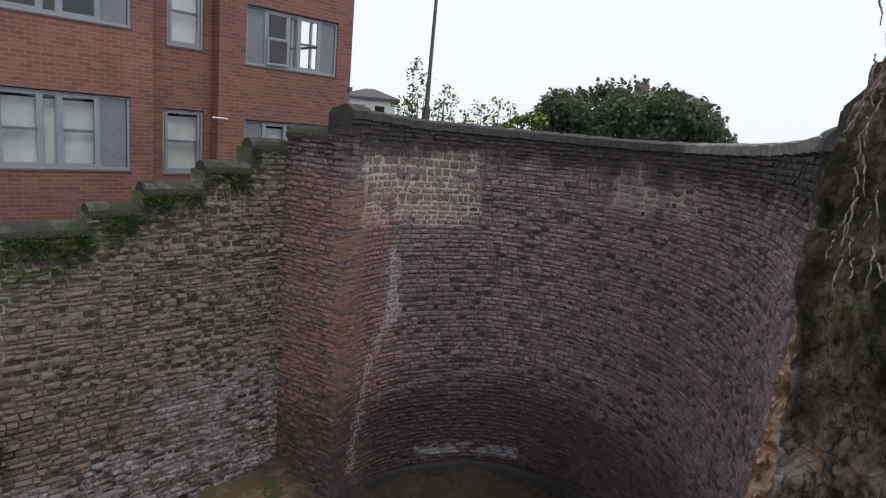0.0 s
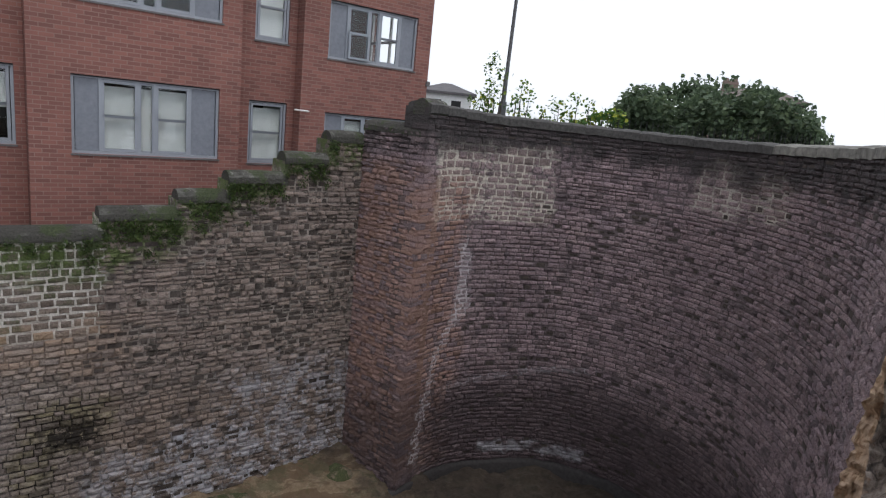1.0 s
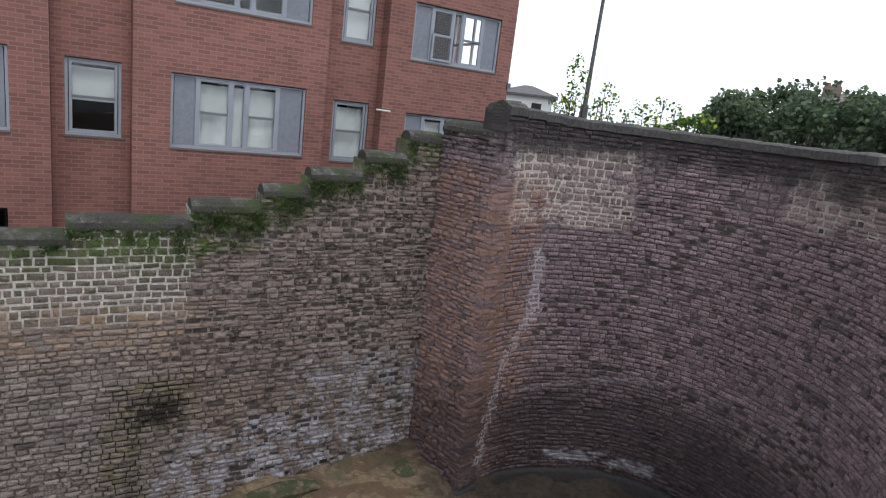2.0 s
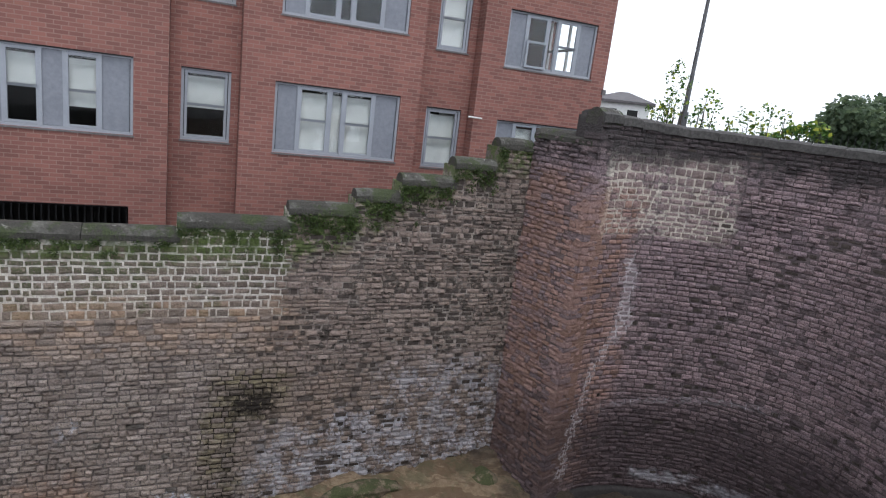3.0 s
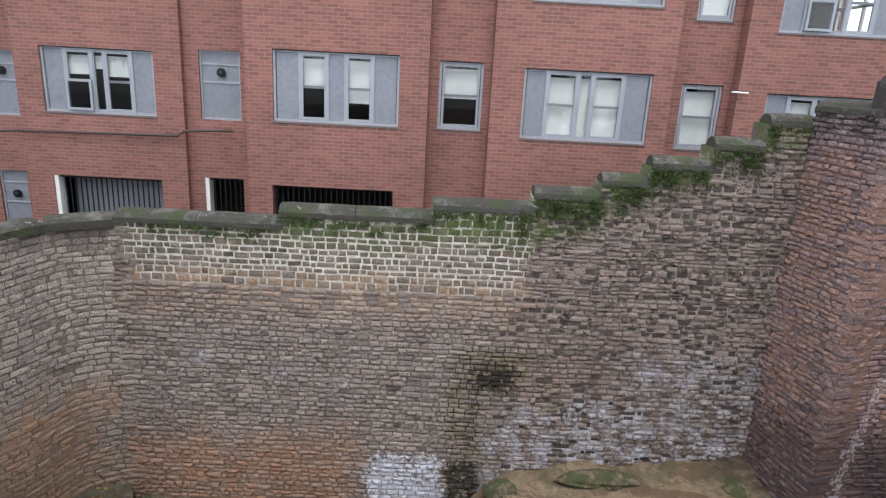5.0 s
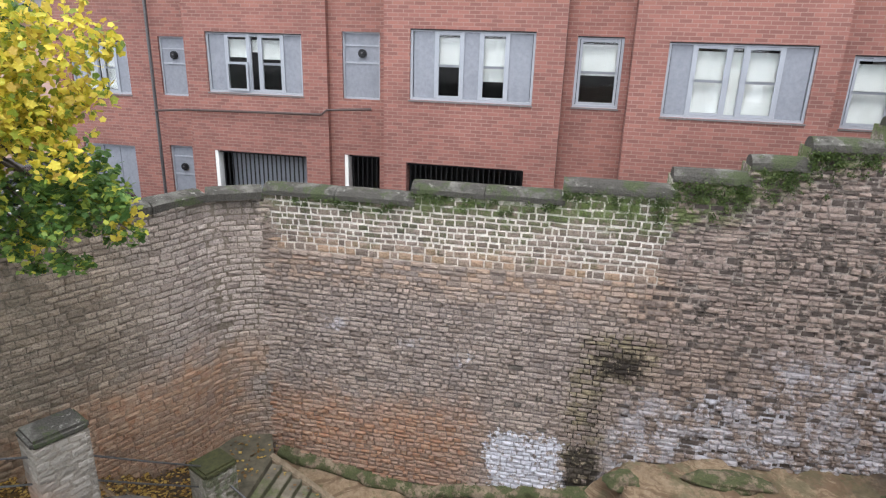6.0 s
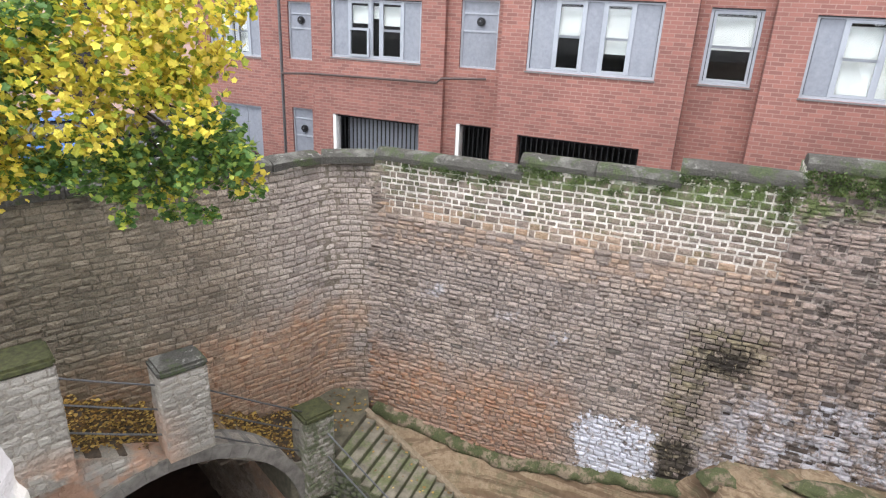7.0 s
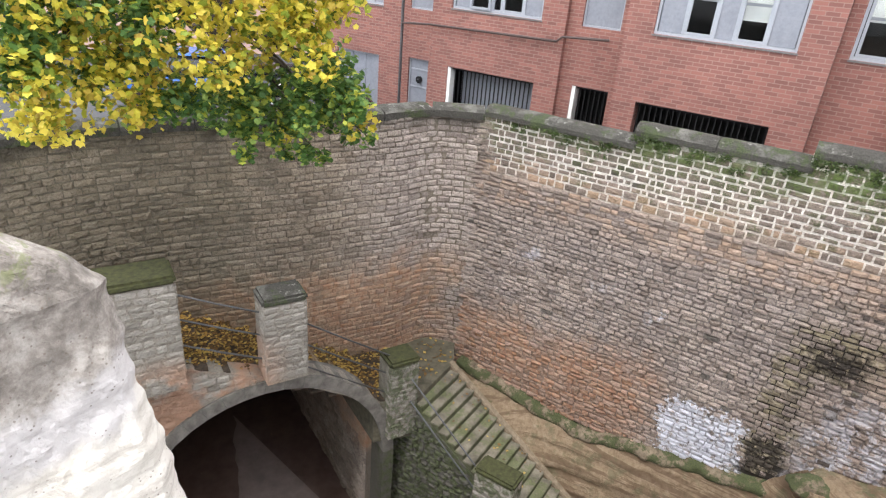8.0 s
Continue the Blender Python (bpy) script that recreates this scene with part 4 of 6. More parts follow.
# stones bonded across the inner angle of the two walls
end_p, end_n, end_d = LEFT.at(LEFT.length)
bond_d = (end_d + Vector(US)).normalized()
bond_n = Vector((bond_d.y, -bond_d.x, 0))
b_rng = random.Random(23)
bz = -2.75
while bz > -8.0:
    h, w = b_rng.uniform(0.075, 0.12), b_rng.uniform(0.16, 0.34)
    p, dep = end_p + bond_d * b_rng.uniform(-0.06, 0.06) - bond_n * 0.01, b_rng.uniform(0.045, 0.07)
    PENDING.append((wall_main, b_rng.randrange(len(STONES)), M_MAIN, Matrix(((bond_d.x * w, bond_n.x * dep, 0, p.x), (bond_d.y * w, bond_n.y * dep, 0, p.y), (0, 0, h - 0.012, bz - h / 2), (0, 0, 0, 1)))))
    bz -= h

# ---- tunnel mouth under the upper flight ----
ARCH_C, ARCH_E, ARCH_R, ARCH_Z = Vector((-8.02, -1.62, 0)), Vector((-0.43, 0.903, 0)).normalized(), 2.12, -8.62
ARCH_N = Vector((ARCH_E.y, -ARCH_E.x, 0))
PIT_Z = -11.0


def archp(x, z=0.0, out=0.0):
    p = ARCH_C + ARCH_E * x + ARCH_N * out
    return Vector((p.x, p.y, z))


def stair_line(x):
    """The nosing line of the upper flight along the tunnel's face."""
    return ramp(x, (-4.0, -4.3), (-1.9, -5.4), (0.0, -6.2), (2.0, -7.45), (2.6, -7.6))


FACE0, FACE1 = -3.6, 2.25
face_line = Line([archp(FACE0), archp(FACE1)])


def arch_base(s):
    x = s + FACE0
    return ARCH_Z + math.sqrt(max((ARCH_R + 0.22) ** 2 - x * x, 0)) if abs(x) < ARCH_R + 0.22 else PIT_Z


tunnel_face = stone_wall("wall_tunnel_face", "stone spandrel wall above the round tunnel arch", face_line, lambda s: stair_line(s + FACE0), arch_base, M_PIER, M_PIER_MORTAR, (0, 4.4, -7.5, -4.5), 15,
                         course=(0.09, 0.13), foot=0.0, thick=0.35, depth=(0.01, 0.03))
ring = [math.pi * k / 22 for k in range(23)]
for a, b in zip(ring, ring[1:]):
    a, b = a + 0.001, b - 0.001
    v = []
    for out in (0.05, -0.45):
        for rr, t in ((ARCH_R, a), (ARCH_R, b), (ARCH_R + 0.22, b), (ARCH_R + 0.22, a)):
            q = archp(rr * math.cos(t), ARCH_Z + rr * math.sin(t), out)
            v.append(q)
    part("voussoir", (v, [(3, 2, 1, 0), (4, 5, 6, 7), (0, 1, 5, 4), (1, 2, 6, 5), (2, 3, 7, 6), (3, 0, 4, 7)]), M_RING, tunnel_face)
for x in (ARCH_R + 0.11, -ARCH_R - 0.11):
    part("jamb", block([archp(x - 0.11, 0, 0.05), archp(x + 0.11, 0, 0.05), archp(x + 0.11, 0, -0.45), archp(x - 0.11, 0, -0.45)], PIT_Z, ARCH_Z - 0.002), M_DARKMOSS_MORTAR if x > 0 else M_RING, tunnel_face)
# barrel vault and its side walls
v, f = [], []
prof = [(ARCH_R + 0.02, PIT_Z - 0.2)] + [((ARCH_R + 0.02) * math.cos(t), ARCH_Z + (ARCH_R + 0.02) * math.sin(t)) for t in [math.pi * k / 20 for k in range(21)]] + [(-ARCH_R - 0.02, PIT_Z - 0.2)]
for j in range(13):
    for x, z in prof:
        w = 0.05 * noise.noise((x * 1.3, j * 0.9, z * 1.3))
        v.append(archp(x + w, z + w, -0.3 - j * 1.0))
m = len(prof)
for j in range(12):
    f += [(j * m + c, j * m + c + 1, (j + 1) * m + c + 1, (j + 1) * m + c) for c in range(m - 1)]
f.append(tuple(12 * m + c for c in range(m)))
tunnel = tagged(part("tunnel", (v, f), M_SAND), "dark rough-hewn sandstone tunnel vault", "tunnel", kind="structure")
floor_tunnel = tagged(part("floor_tunnel", block([archp(-2.2, 0, 4), archp(2.2, 0, 4), archp(2.2, 0, -12.4), archp(-2.2, 0, -12.4)], PIT_Z - 0.3, PIT_Z + 0.07), M_FLOOR), "damp dark brown tunnel floor", "floor", kind="structure")
far_end, near_end = Vector((-12.55, -3.33, 0)), Vector((-8.39, -2.34, 0))
worn_edge = [far_end.lerp(near_end, k / 14) + Vector((0.03, -0.16, 0)) * (noise.noise((k * 0.55, 3, 7)) * 1.8 if k < 14 else 0) for k in range(15)]
path = tagged(part("path", block([*worn_edge, (-8.34, 0.43)], PIT_Z, PIT_Z + 0.09), M_CONC), "pale concrete strip on the tunnel floor", "path", kind="structure")

stone_wall("wall_tunnel_side", "brown coursed stone side wall inside the tunnel", Line([archp(2.02, 0, -9.0), archp(2.02, 0, -0.47)]), lambda s: -8.2, lambda s: PIT_Z, M_LEFT, M_LEFT_MORTAR, (6, 8.5, -11, -8), 17,
           course=(0.1, 0.16), length=(0.16, 0.4), depth=(0.02, 0.06), thick=0.2, foot=0.0)

# ---- piers and rails of the upper flight ----
def pier(name, label, place, along, width, deep, z0, z1, mossy=False):
    root = empty(name, (place[0], place[1], z0))
    tagged(root, label, "pier")
    w2, d2 = width / 2, deep / 2
    u = Vector((along[0], along[1], 0)).normalized()
    n = Vector((u.y, -u.x, 0))
    c = Vector((place[0], place[1], 0))
    part("core", block(oriented(c, u, width - 0.014, deep - 0.014), z0, z1 - 0.12), M_PIER_MORTAR, root)
    rng = random.Random(name + str(round(z1, 2)))
    sides = [(c + n * d2, u, n, width), (c - n * d2, -u, -n, width), (c + u * w2, -n, u, deep), (c - u * w2, n, -u, deep)]
    z = z1 - 0.12
    while z > z0 + 0.05:
        h = rng.uniform(0.085, 0.15)
        for o, d, nn, ww in sides:
            s = -ww / 2
            while s < ww / 2 - 0.05:
                w = min(rng.uniform(0.12, 0.3), ww / 2 - s)
                dep = rng.uniform(0.021, 0.029)
                k = rng.randrange(len(STONES))
                p = o + d * (s + w / 2) - nn * 0.022
                mtx = Matrix(((d.x * (w - 0.014), nn.x * dep, 0, p.x), (d.y * (w - 0.014), nn.y * dep, 0, p.y), (0, 0, h - 0.014, z - h / 2 + rng.uniform(-0.006, 0.006)), (0, 0, 0, 1))) @ Matrix.Rotation(rng.uniform(-0.09, 0.09), 4, "Y")
                PENDING.append((root, k, M_PIER, Matrix.Translation((-place[0], -place[1], -z0)) @ mtx))
                s += w
        z -= h
    part("cap", block(oriented(c, u, width + 0.025, deep + 0.025), z1 - 0.13, z1, 0.04), M_MOSSCAP if mossy else M_COPING, root, "mossy cap stone" if mossy else "weathered cap stone")
    return root


M_MOSSCAP = plain("mossy stone", (0.02, 0.022, 0.008), (0.062, 0.064, 0.02), 0.95, 14, 0.0, 0.5)
pa, pb, pl = polar(99.3, 8.28), polar(86.6, 9.15), polar(111.6, 8.05)
pc = polar(73.6, 8.15)
pier("stair_pier", "grey stone pier between the rails of the steps", pa, ARCH_E, 0.66, 0.5, -6.22, -4.72)
pier("stair_pier", "mossy stone newel pier where the steps turn", pb, ARCH_E, 0.56, 0.5, -8.2, -6.52, True)
pier("stair_pier", "stone pier with a thick green moss cap", pl - ARCH_E * 0.35, ARCH_E, 1.36, 0.6, -5.9, -4.08, True)
pier("stair_pier", "low mossy pier beside the lower steps", pc, (US[0], US[1]), 0.75, 0.42, -10.2, -8.0, True)


def rails(label, a, b, heights, za, zb):
    root = empty("handrail", (a[0], a[1], za))
    tagged(root, label, "railing", "rails of the steps")
    for h in heights:
        part("rail", tube([(a[0], a[1], za + h), ((a[0] + b[0]) / 2, (a[1] + b[1]) / 2, (za + zb) / 2 + h - 0.01), (b[0], b[1], zb + h)], 0.015), M_STEEL, root)


rails("three grey steel rails beside the leaf-strewn steps", pl.lerp(pa, 0.17), pl.lerp(pa, 0.85), (0.12, 0.55, 0.95), -5.45, -6.02)
rails("three grey steel rails beside the leaf-strewn steps", pa.lerp(pb, 0.14), pa.lerp(pb, 0.9), (0.12, 0.55, 0.95), -6.3, -7.45)
rails("grey steel rails down the lower steps", pb.lerp(pc, 0.1), pc.lerp(pb, 0.12), (0.35, 0.85), -7.75, -9.2)

# ---- the upper flight, landing and lower flight ----
stairs_up = empty("upper_steps", (-8.5, -1, -7.6))
tagged(stairs_up, "worn stone steps curving up under the wall, strewn with leaves", "stairs")
NS = 17
leaf_spots = []
for i in range(NS):
    x1, x0 = 2.0 - i * 0.31, 2.0 - (i + 1) * 0.31
    a, b = archp(x0, 0, -0.02), archp(x1, 0, -0.02)
    reach = 2.3
    c, d = archp(x1 + 0.05, 0, -reach), archp(x0 + 0.05, 0, -reach)
    zt = -7.45 + (i + 1) * 0.166
    under = max(ARCH_Z + math.sqrt(max((ARCH_R + 0.05) ** 2 - x * x, 0)) for x in (x0, x1))
    part("step", block([a, b, c, d], min(max(zt - 0.26, under), zt - 0.05), zt, 0.012), M_LITTER, stairs_up)
    leaf_spots.append((a, b, c, d, zt))
litter = [archp(1.98, 0, -0.02), archp(2.45, 0, -0.1), polar(87.3, 9.3), polar(86.8, 10.6), archp(2.4, 0, -2.3), archp(2.0, 0, -2.3)]
part("step", block(litter, -7.6, -7.44, 0.012), M_LITTER, stairs_up)
leaf_spots.append((litter[0], litter[2], litter[3], litter[5], -7.44))
landing = tagged(part("landing", block([archp(1.95, 0, -0.05), polar(84.2, 9.15), wallp(-4.95, 0, 0.7), wallp(-5.3, 0, 0.1), polar(84, 11.2), archp(1.95, 0, -2.4)], -8.4, -7.5, 0.01), M_LANDING), "stone landing at the turn of the steps", "landing", kind="structure")
stairs_low = empty("lower_steps", (wallp(-4.9, -10, 1.5)))
tagged(stairs_low, "straight flight of worn stone steps with scattered leaves", "stairs")
low_spots = []
for i in range(22):
    s0 = -4.95 + i * 0.19
    zt = -7.62 - i * 0.1245
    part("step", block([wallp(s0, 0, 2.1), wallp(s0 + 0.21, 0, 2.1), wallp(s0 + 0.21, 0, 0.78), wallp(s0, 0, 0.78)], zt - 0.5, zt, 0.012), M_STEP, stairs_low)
    low_spots.append((s0, zt))
part("kerb", block([wallp(-5.0, 0, 0.82), wallp(-0.8, 0, 0.82), wallp(-0.8, 0, 0.66), wallp(-5.0, 0, 0.66)], [-8.2, -10.95, -10.95, -8.2], [-7.46, -10.21, -10.21, -7.46], 0.02), M_KERB, stairs_low, "sloping sandstone kerb")
SIDE = Line([wallp(-6.3, 0, 2.12), wallp(-0.6, 0, 2.12)])
wall_side = stone_wall("wall_below_steps", "green mossy stone wall carrying the lower steps", SIDE, lambda s: -7.62 - 0.655 * max(s - 1.3, 0), lambda s: PIT_Z, M_DARKMOSS, M_DARKMOSS_MORTAR, (0.6, 3.4, -10.5, -7.5), 16, course=(0.09, 0.13), thick=0.3, foot=0.1)
rng = random.Random(3)


def leaf_shape(c, size, tilt, spin, lobes=5):
    """A small lobed leaf."""
    m = Matrix.Translation(c) @ Euler((tilt[0], tilt[1], spin)).to_matrix().to_4x4()
    v = [m @ Vector((0, 0, 0))]
    k = lobes * 2
    for i in range(k):
        a = 2 * math.pi * i / k
        rr = size * ((0.54, 0.40, 0.47, 0.36)[i % 4])
        v.append(m @ Vector((rr * math.cos(a), rr * math.sin(a), 0.06 * size * (i % 2))))
    return v, [(0, i + 1, (i + 1) % k + 1) for i in range(k)]


lv, lf = [], []


def drop_leaf(p, size):
    v, f = leaf_shape(p, size, (rng.uniform(-0.3, 0.3), rng.uniform(-0.3, 0.3)), rng.uniform(0, 6.3), 4)
    o = len(lv)
    lv.extend(v)
    lf.extend(tuple(i + o for i in q) for q in f)


for a, b, c, d, zt in leaf_spots:
    for _ in range(520):
        x, y = rng.random(), rng.random() ** 0.8
        p = a.lerp(b, x).lerp(d.lerp(c, x), 0.04 + y * 0.92)
        drop_leaf((p.x, p.y, zt + rng.uniform(0.01, 0.05)), rng.uniform(0.036, 0.075))
for s0, zt in low_spots:
    for _ in range(3):
        p = wallp(s0 + rng.uniform(0.02, 0.18), 0, 0.85 + rng.random() ** 2 * 0.9)
        drop_leaf((p.x, p.y, zt + 0.02), rng.uniform(0.04, 0.075))
for _ in range(90):
    p = wallp(rng.uniform(-5.9, -5.0), -7.475, rng.uniform(0.3, 1.9))
    drop_leaf(p, rng.uniform(0.04, 0.08))
tagged(part("fallen_leaves", (lv, lf), M_FALLEN), "yellow and brown fallen leaves lying on the steps", "leaves", kind="stuff")

# ---- floor of the cutting and bare rock at the foot of the walls ----
def rock_height(x, y):
    a = radians(WALL_AZ)
    q, s = -x * math.sin(a) + y * math.cos(a), x * math.cos(a) + y * math.sin(a)
    out = WALL_D - q
    h = PIT_Z
    if -6.2 < s < 7:
        b = main_base(min(max(s, SM), 5.75) - SM) + 0.1
        shelf = b - max(0.0, out - 0.15) * 0.28 - max(0.0, out - 1.6) * 0.9
        foot = -7.75 - 0.655 * (s + 4.95)
        t = min(max((out - 0.16) / 0.46, 0.0), 1.0)
        face = b + (min(foot, b) - b) * t * t * (3 - 2 * t) - max(0.0, out - 0.66) * 6.0
        k = min(max((s - 0.2) / 1.2, 0.0), 1.0)
        b = face - 0.55 * (1 - k) + (shelf - face) * k
        h = max(h, b)
    g = -7.02 - max(0.0, 6.5 - y) * 1.6 - max(0.0, -3.4 - x) * 0.5
    h = max(h, g)
    h += 0.10 * (round(h * 4.5) / 4.5 - h) * 6 * (1 if h > PIT_Z + 0.2 and y < 8 else 0)
    return h + 0.14 * noise.noise((x * 1.4, y * 1.4, 2)) * (1 if h > PIT_Z + 0.1 else 0.2) + 0.07 * noise.noise((x * 5, y * 5, 7)) + 0.04 * noise.noise((x * 11, y * 11, 3))


GX, GY, ST = (-12.2, 4.2), (-6.0, 13.2), 0.1
nx, ny = int((GX[1] - GX[0]) / ST), int((GY[1] - GY[0]) / ST)
v = [(GX[0] + i * ST, GY[0] + j * ST, rock_height(GX[0] + i * ST, GY[0] + j * ST)) for j in range(ny + 1) for i in range(nx + 1)]
f = [(j * (nx + 1) + i, j * (nx + 1) + i + 1, (j + 1) * (nx + 1) + i + 1, (j + 1) * (nx + 1) + i) for j in range(ny) for i in range(nx)]
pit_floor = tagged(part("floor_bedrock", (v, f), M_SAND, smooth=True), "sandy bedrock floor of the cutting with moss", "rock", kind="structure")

def boulder(label, centre, size, material, seed, turn=0.0):
    """A weathered lump of rock."""
    bm = bmesh.new()
    bmesh.ops.create_icosphere(bm, subdivisions=4, radius=1.0)
    rot = Matrix.Rotation(turn, 3, "Z")
    for q in bm.verts:
        w = 1 + 0.22 * noise.noise(q.co * 1.7 + Vector((seed, 0, 0))) + 0.09 * noise.noise(q.co * 5 + Vector((0, seed, 0)))
        q.co = rot @ Vector((q.co.x * size[0] * w, q.co.y * size[1] * w, q.co.z * size[2] * w)) + Vector(centre)
    return tagged(part("boulder", bm, material, None, "", True), label, "rock")


turn = radians(WALL_AZ)


def ledge_height(s):
    return ramp(s, (-5.6, -7.82), (-3.86, -8.08), (-2.44, -8.30), (-1.24, -8.10), (0.2, -7.86), (0.95, -7.72), (1.5, -7.4)) + 0.05 * noise.noise((s * 1.1, 2, 9))


def along_wall(name, label, category, s0, s1, step, profile, material, kind=""):
    """A sheet swept along the long wall; profile(s) gives its (out, z) points."""
    k = int((s1 - s0) / step)
    rows = [[wallp(s0 + i * step, z, o) for o, z in profile(s0 + i * step)] for i in range(k + 1)]
    m = len(rows[0])
    v = [p for r in rows for p in r]
    f = [(i * m + c, i * m + c + 1, (i + 1) * m + c + 1, (i + 1) * m + c) for i in range(k) for c in range(m - 1)]
    return tagged(part(name, (v, f), material, None, "", True), label, category, kind=kind)


def ledge_profile(s):
    z = ledge_height(s)
    w = 0.20 + 0.08 * noise.noise((s * 1.6, 1, 3)) + 0.05 * noise.noise((s * 5, 1, 3))
    pts = []
    for o, h in ((-0.02, 0.10), (0.25, 0.075), (0.5, 0.055), (0.75, 0.035), (0.93, 0.0), (1.0, -0.05), (0.97, -0.10), (0.82, -0.13), (0.6, -0.17), (0.3, -0.4)):
        j = noise.noise((s * 7, o * 4, h * 20))
        pts.append((o * w + 0.05 * j, z + h + 0.04 * j + 0.03 * noise.noise((s * 2.7, 6, 6))))
    return pts


def bank_profile(s):
    top, bottom = ledge_height(s) - 0.10, min(-7.5 - 0.655 * (s + 5.0), ledge_height(s) - 0.12) - 0.1
    pts = []
    for i in range(33):
        t = i / 32
        z = top + (bottom - top) * t
        bed = z + 0.05 * noise.noise((s * 0.8, z * 2, 5))
        ridge = 0.13 * abs(noise.noise((3, bed * 4.5, 0.2 * s))) + 0.05 * noise.noise((s * 0.9, bed * 13, 1)) + 0.04 * noise.noise((s * 4, z * 6, 8))
        pts.append((0.14 + 0.56 * t ** 0.8 + ridge * min(1, 6 * t * (1.02 - t) + 0.1), z))
    return pts


along_wall("rock_bank", "bare layered sandstone bank between the wall and the steps", "rock", -5.15, 0.9, 0.07, bank_profile, M_SAND, "structure")
along_wall("mossy_ledge", "continuous mossy stone ledge along the foot of the wall", "ledge", -5.15, 1.35, 0.05, ledge_profile, M_MOSSROCK)
boulder("long mossy boulder on the rock shelf", wallp(3.1, -6.80, 0.40), (0.72, 0.22, 0.15), M_MOSSROCK, 50, turn)
boulder("low mossy boulder on the rock shelf", wallp(1.5, -7.12, 0.4), (0.4, 0.22, 0.18), M_MOSSROCK, 57, turn)
boulder("mossy rock in the inner corner", wallp(5.4, -6.8, 0.6), (0.3, 0.3, 0.22), M_MOSSROCK, 61)

# ---- the near rock face, its sandy edge and the bleached block ----
def rock_sheet(name, label, edge, far, z0, z1, rows, cols, rough, material, seed, depth=0.0, thick=1.2):
    """A craggy rock face; edge(z) and far(z) give its two upright borders in plan."""
    v, f = [], []
    for j in range(rows + 1):
        z = z0 + (z1 - z0) * j / rows
        a, b = edge(z), far(z)
        for i in range(cols + 1):
            t = i / cols
            p = a.lerp(b, t)
            w = noise.fractal((p.x * 2.4 + seed, p.y * 2.4, z * 2.0), 0.9, 2.1, 5)
            c = abs(noise.noise((p.x * 3.1, p.y * 3.1 + seed, z * 2.2)))
            e = noise.fractal((p.x * 7 + seed, p.y * 7, z * 5), 0.8, 2.1, 4)
            k = rough * (w - 0.8 * c + 0.7 * e)
            inward = Vector((-p.x, -p.y, 0)).normalized()
            k -= depth * max(0.0, 1 - t / 0.035) ** 2
            v.append((p.x + inward.x * k, p.y + inward.y * k, z + 0.3 * k))
    for j in range(rows):
        for i in range(cols):
            q = j * (cols + 1) + i
            f.append((q, q + 1, q + cols + 2, q + cols + 1))
    # a back and closed sides give the rock its mass
    o = len(v)
    v += [(x * thick, y * thick, z * thick) for x, y, z in v]
    f += [tuple(i + o for i in q[::-1]) for q in f]
    w = cols + 1
    rim_line = list(range(cols)) + [j * w + cols for j in range(rows)] + [rows * w + i for i in range(cols, 0, -1)] + [j * w for j in range(rows, 0, -1)]
    f += [(a, b, b + o, a + o) for a, b in zip(rim_line, rim_line[1:] + rim_line[:1])]
    return tagged(part(name, (v, f), material), label, "rock", kind="structure")


def rock_edge(z):
    jag = 0.7 * noise.noise((z * 2.6, 3, 1)) + 0.35 * noise.noise((z * 9, 5, 1))
    return polar(ramp(z, (-8, -20.9), (-3.0, -23.5), (-1.3, -24.6), (-0.7, -23.7), (-0.2, -23.6), (0.1, -24.2), (0.35, -25.2), (0.75, -26.2), (1.4, -27)) + jag, 3.7)


rock_sheet("rock_face", "craggy grey rock face with moss and trailing roots", rock_edge, lambda z: polar(-42, 3.7), -8.0, 1.3, 320, 150, 0.3, M_ROCK, 3.0)
rock_sheet("rock_edge", "pale sandy bedrock seam beside the bay wall", lambda z: polar(ramp(z, (-8, -17.8), (-3.0, -22.0), (-1.6, -22.8), (-0.6, -23.2), (0.2, -23.6)) - 0.7 + 0.6 * noise.noise((z * 1.9, 8, 2)) + 0.45 * noise.noise((z * 7, 8, 2)) + 0.3 * noise.noise((z * 17, 8, 2)), 5.2), lambda z: polar(-27.5, 5.1), -8.0, -0.75, 260, 50, 0.24, M_SEAM, 8.0, 0.0, 1.12)
tagged(part("stone_slab", block(oriented(polar(-25.0, 3.7), (0.906, -0.42), 0.11, 0.1), 0.02, [0.27, 0.4, 0.4, 0.27], 0.015), M_BLACKSTONE), "dark upright slab closing the end of the wall", "slab")


def trailing_roots():
    """Thin dead roots and moss strands hanging over the rock's shoulder."""
    g3 = random.Random(77)
    v, f = [], []
    for _ in range(60):
        az, z, r0 = g3.uniform(-30.0, -25.2), g3.uniform(-0.5, 1.2), 3.52
        pts = []
        for k in range(7):
            q = polar(az, r0 - 0.06 + 0.05 * noise.noise((az, z * 3, k)), z)
            pts.append(q)
            az += g3.uniform(-0.22, 0.22)
            z -= g3.uniform(0.005, 0.04)
        a, b = tube(pts, [0.005, 0.005, 0.0045, 0.004, 0.003, 0.0025, 0.001], 5)
        o = len(v)
        v += a
        f += [tuple(i + o for i in q) for q in b]
    return tagged(part("trailing_roots", (v, f), M_ROOT), "pale dead roots trailing over the rock face", "roots", kind="stuff")


trailing_roots()


def block_edge(z):
    return polar(ramp(z, (-1.6, 110.0), (-1.12, 112.0), (-0.95, 113.6), (-0.8, 114.2), (-0.68, 114.6), (-0.6, 118.5), (-0.5, 124)) + 0.9 * noise.noise((z * 6, 2, 4)) + 0.5 * noise.noise((z * 19, 2, 4)), 1.3)


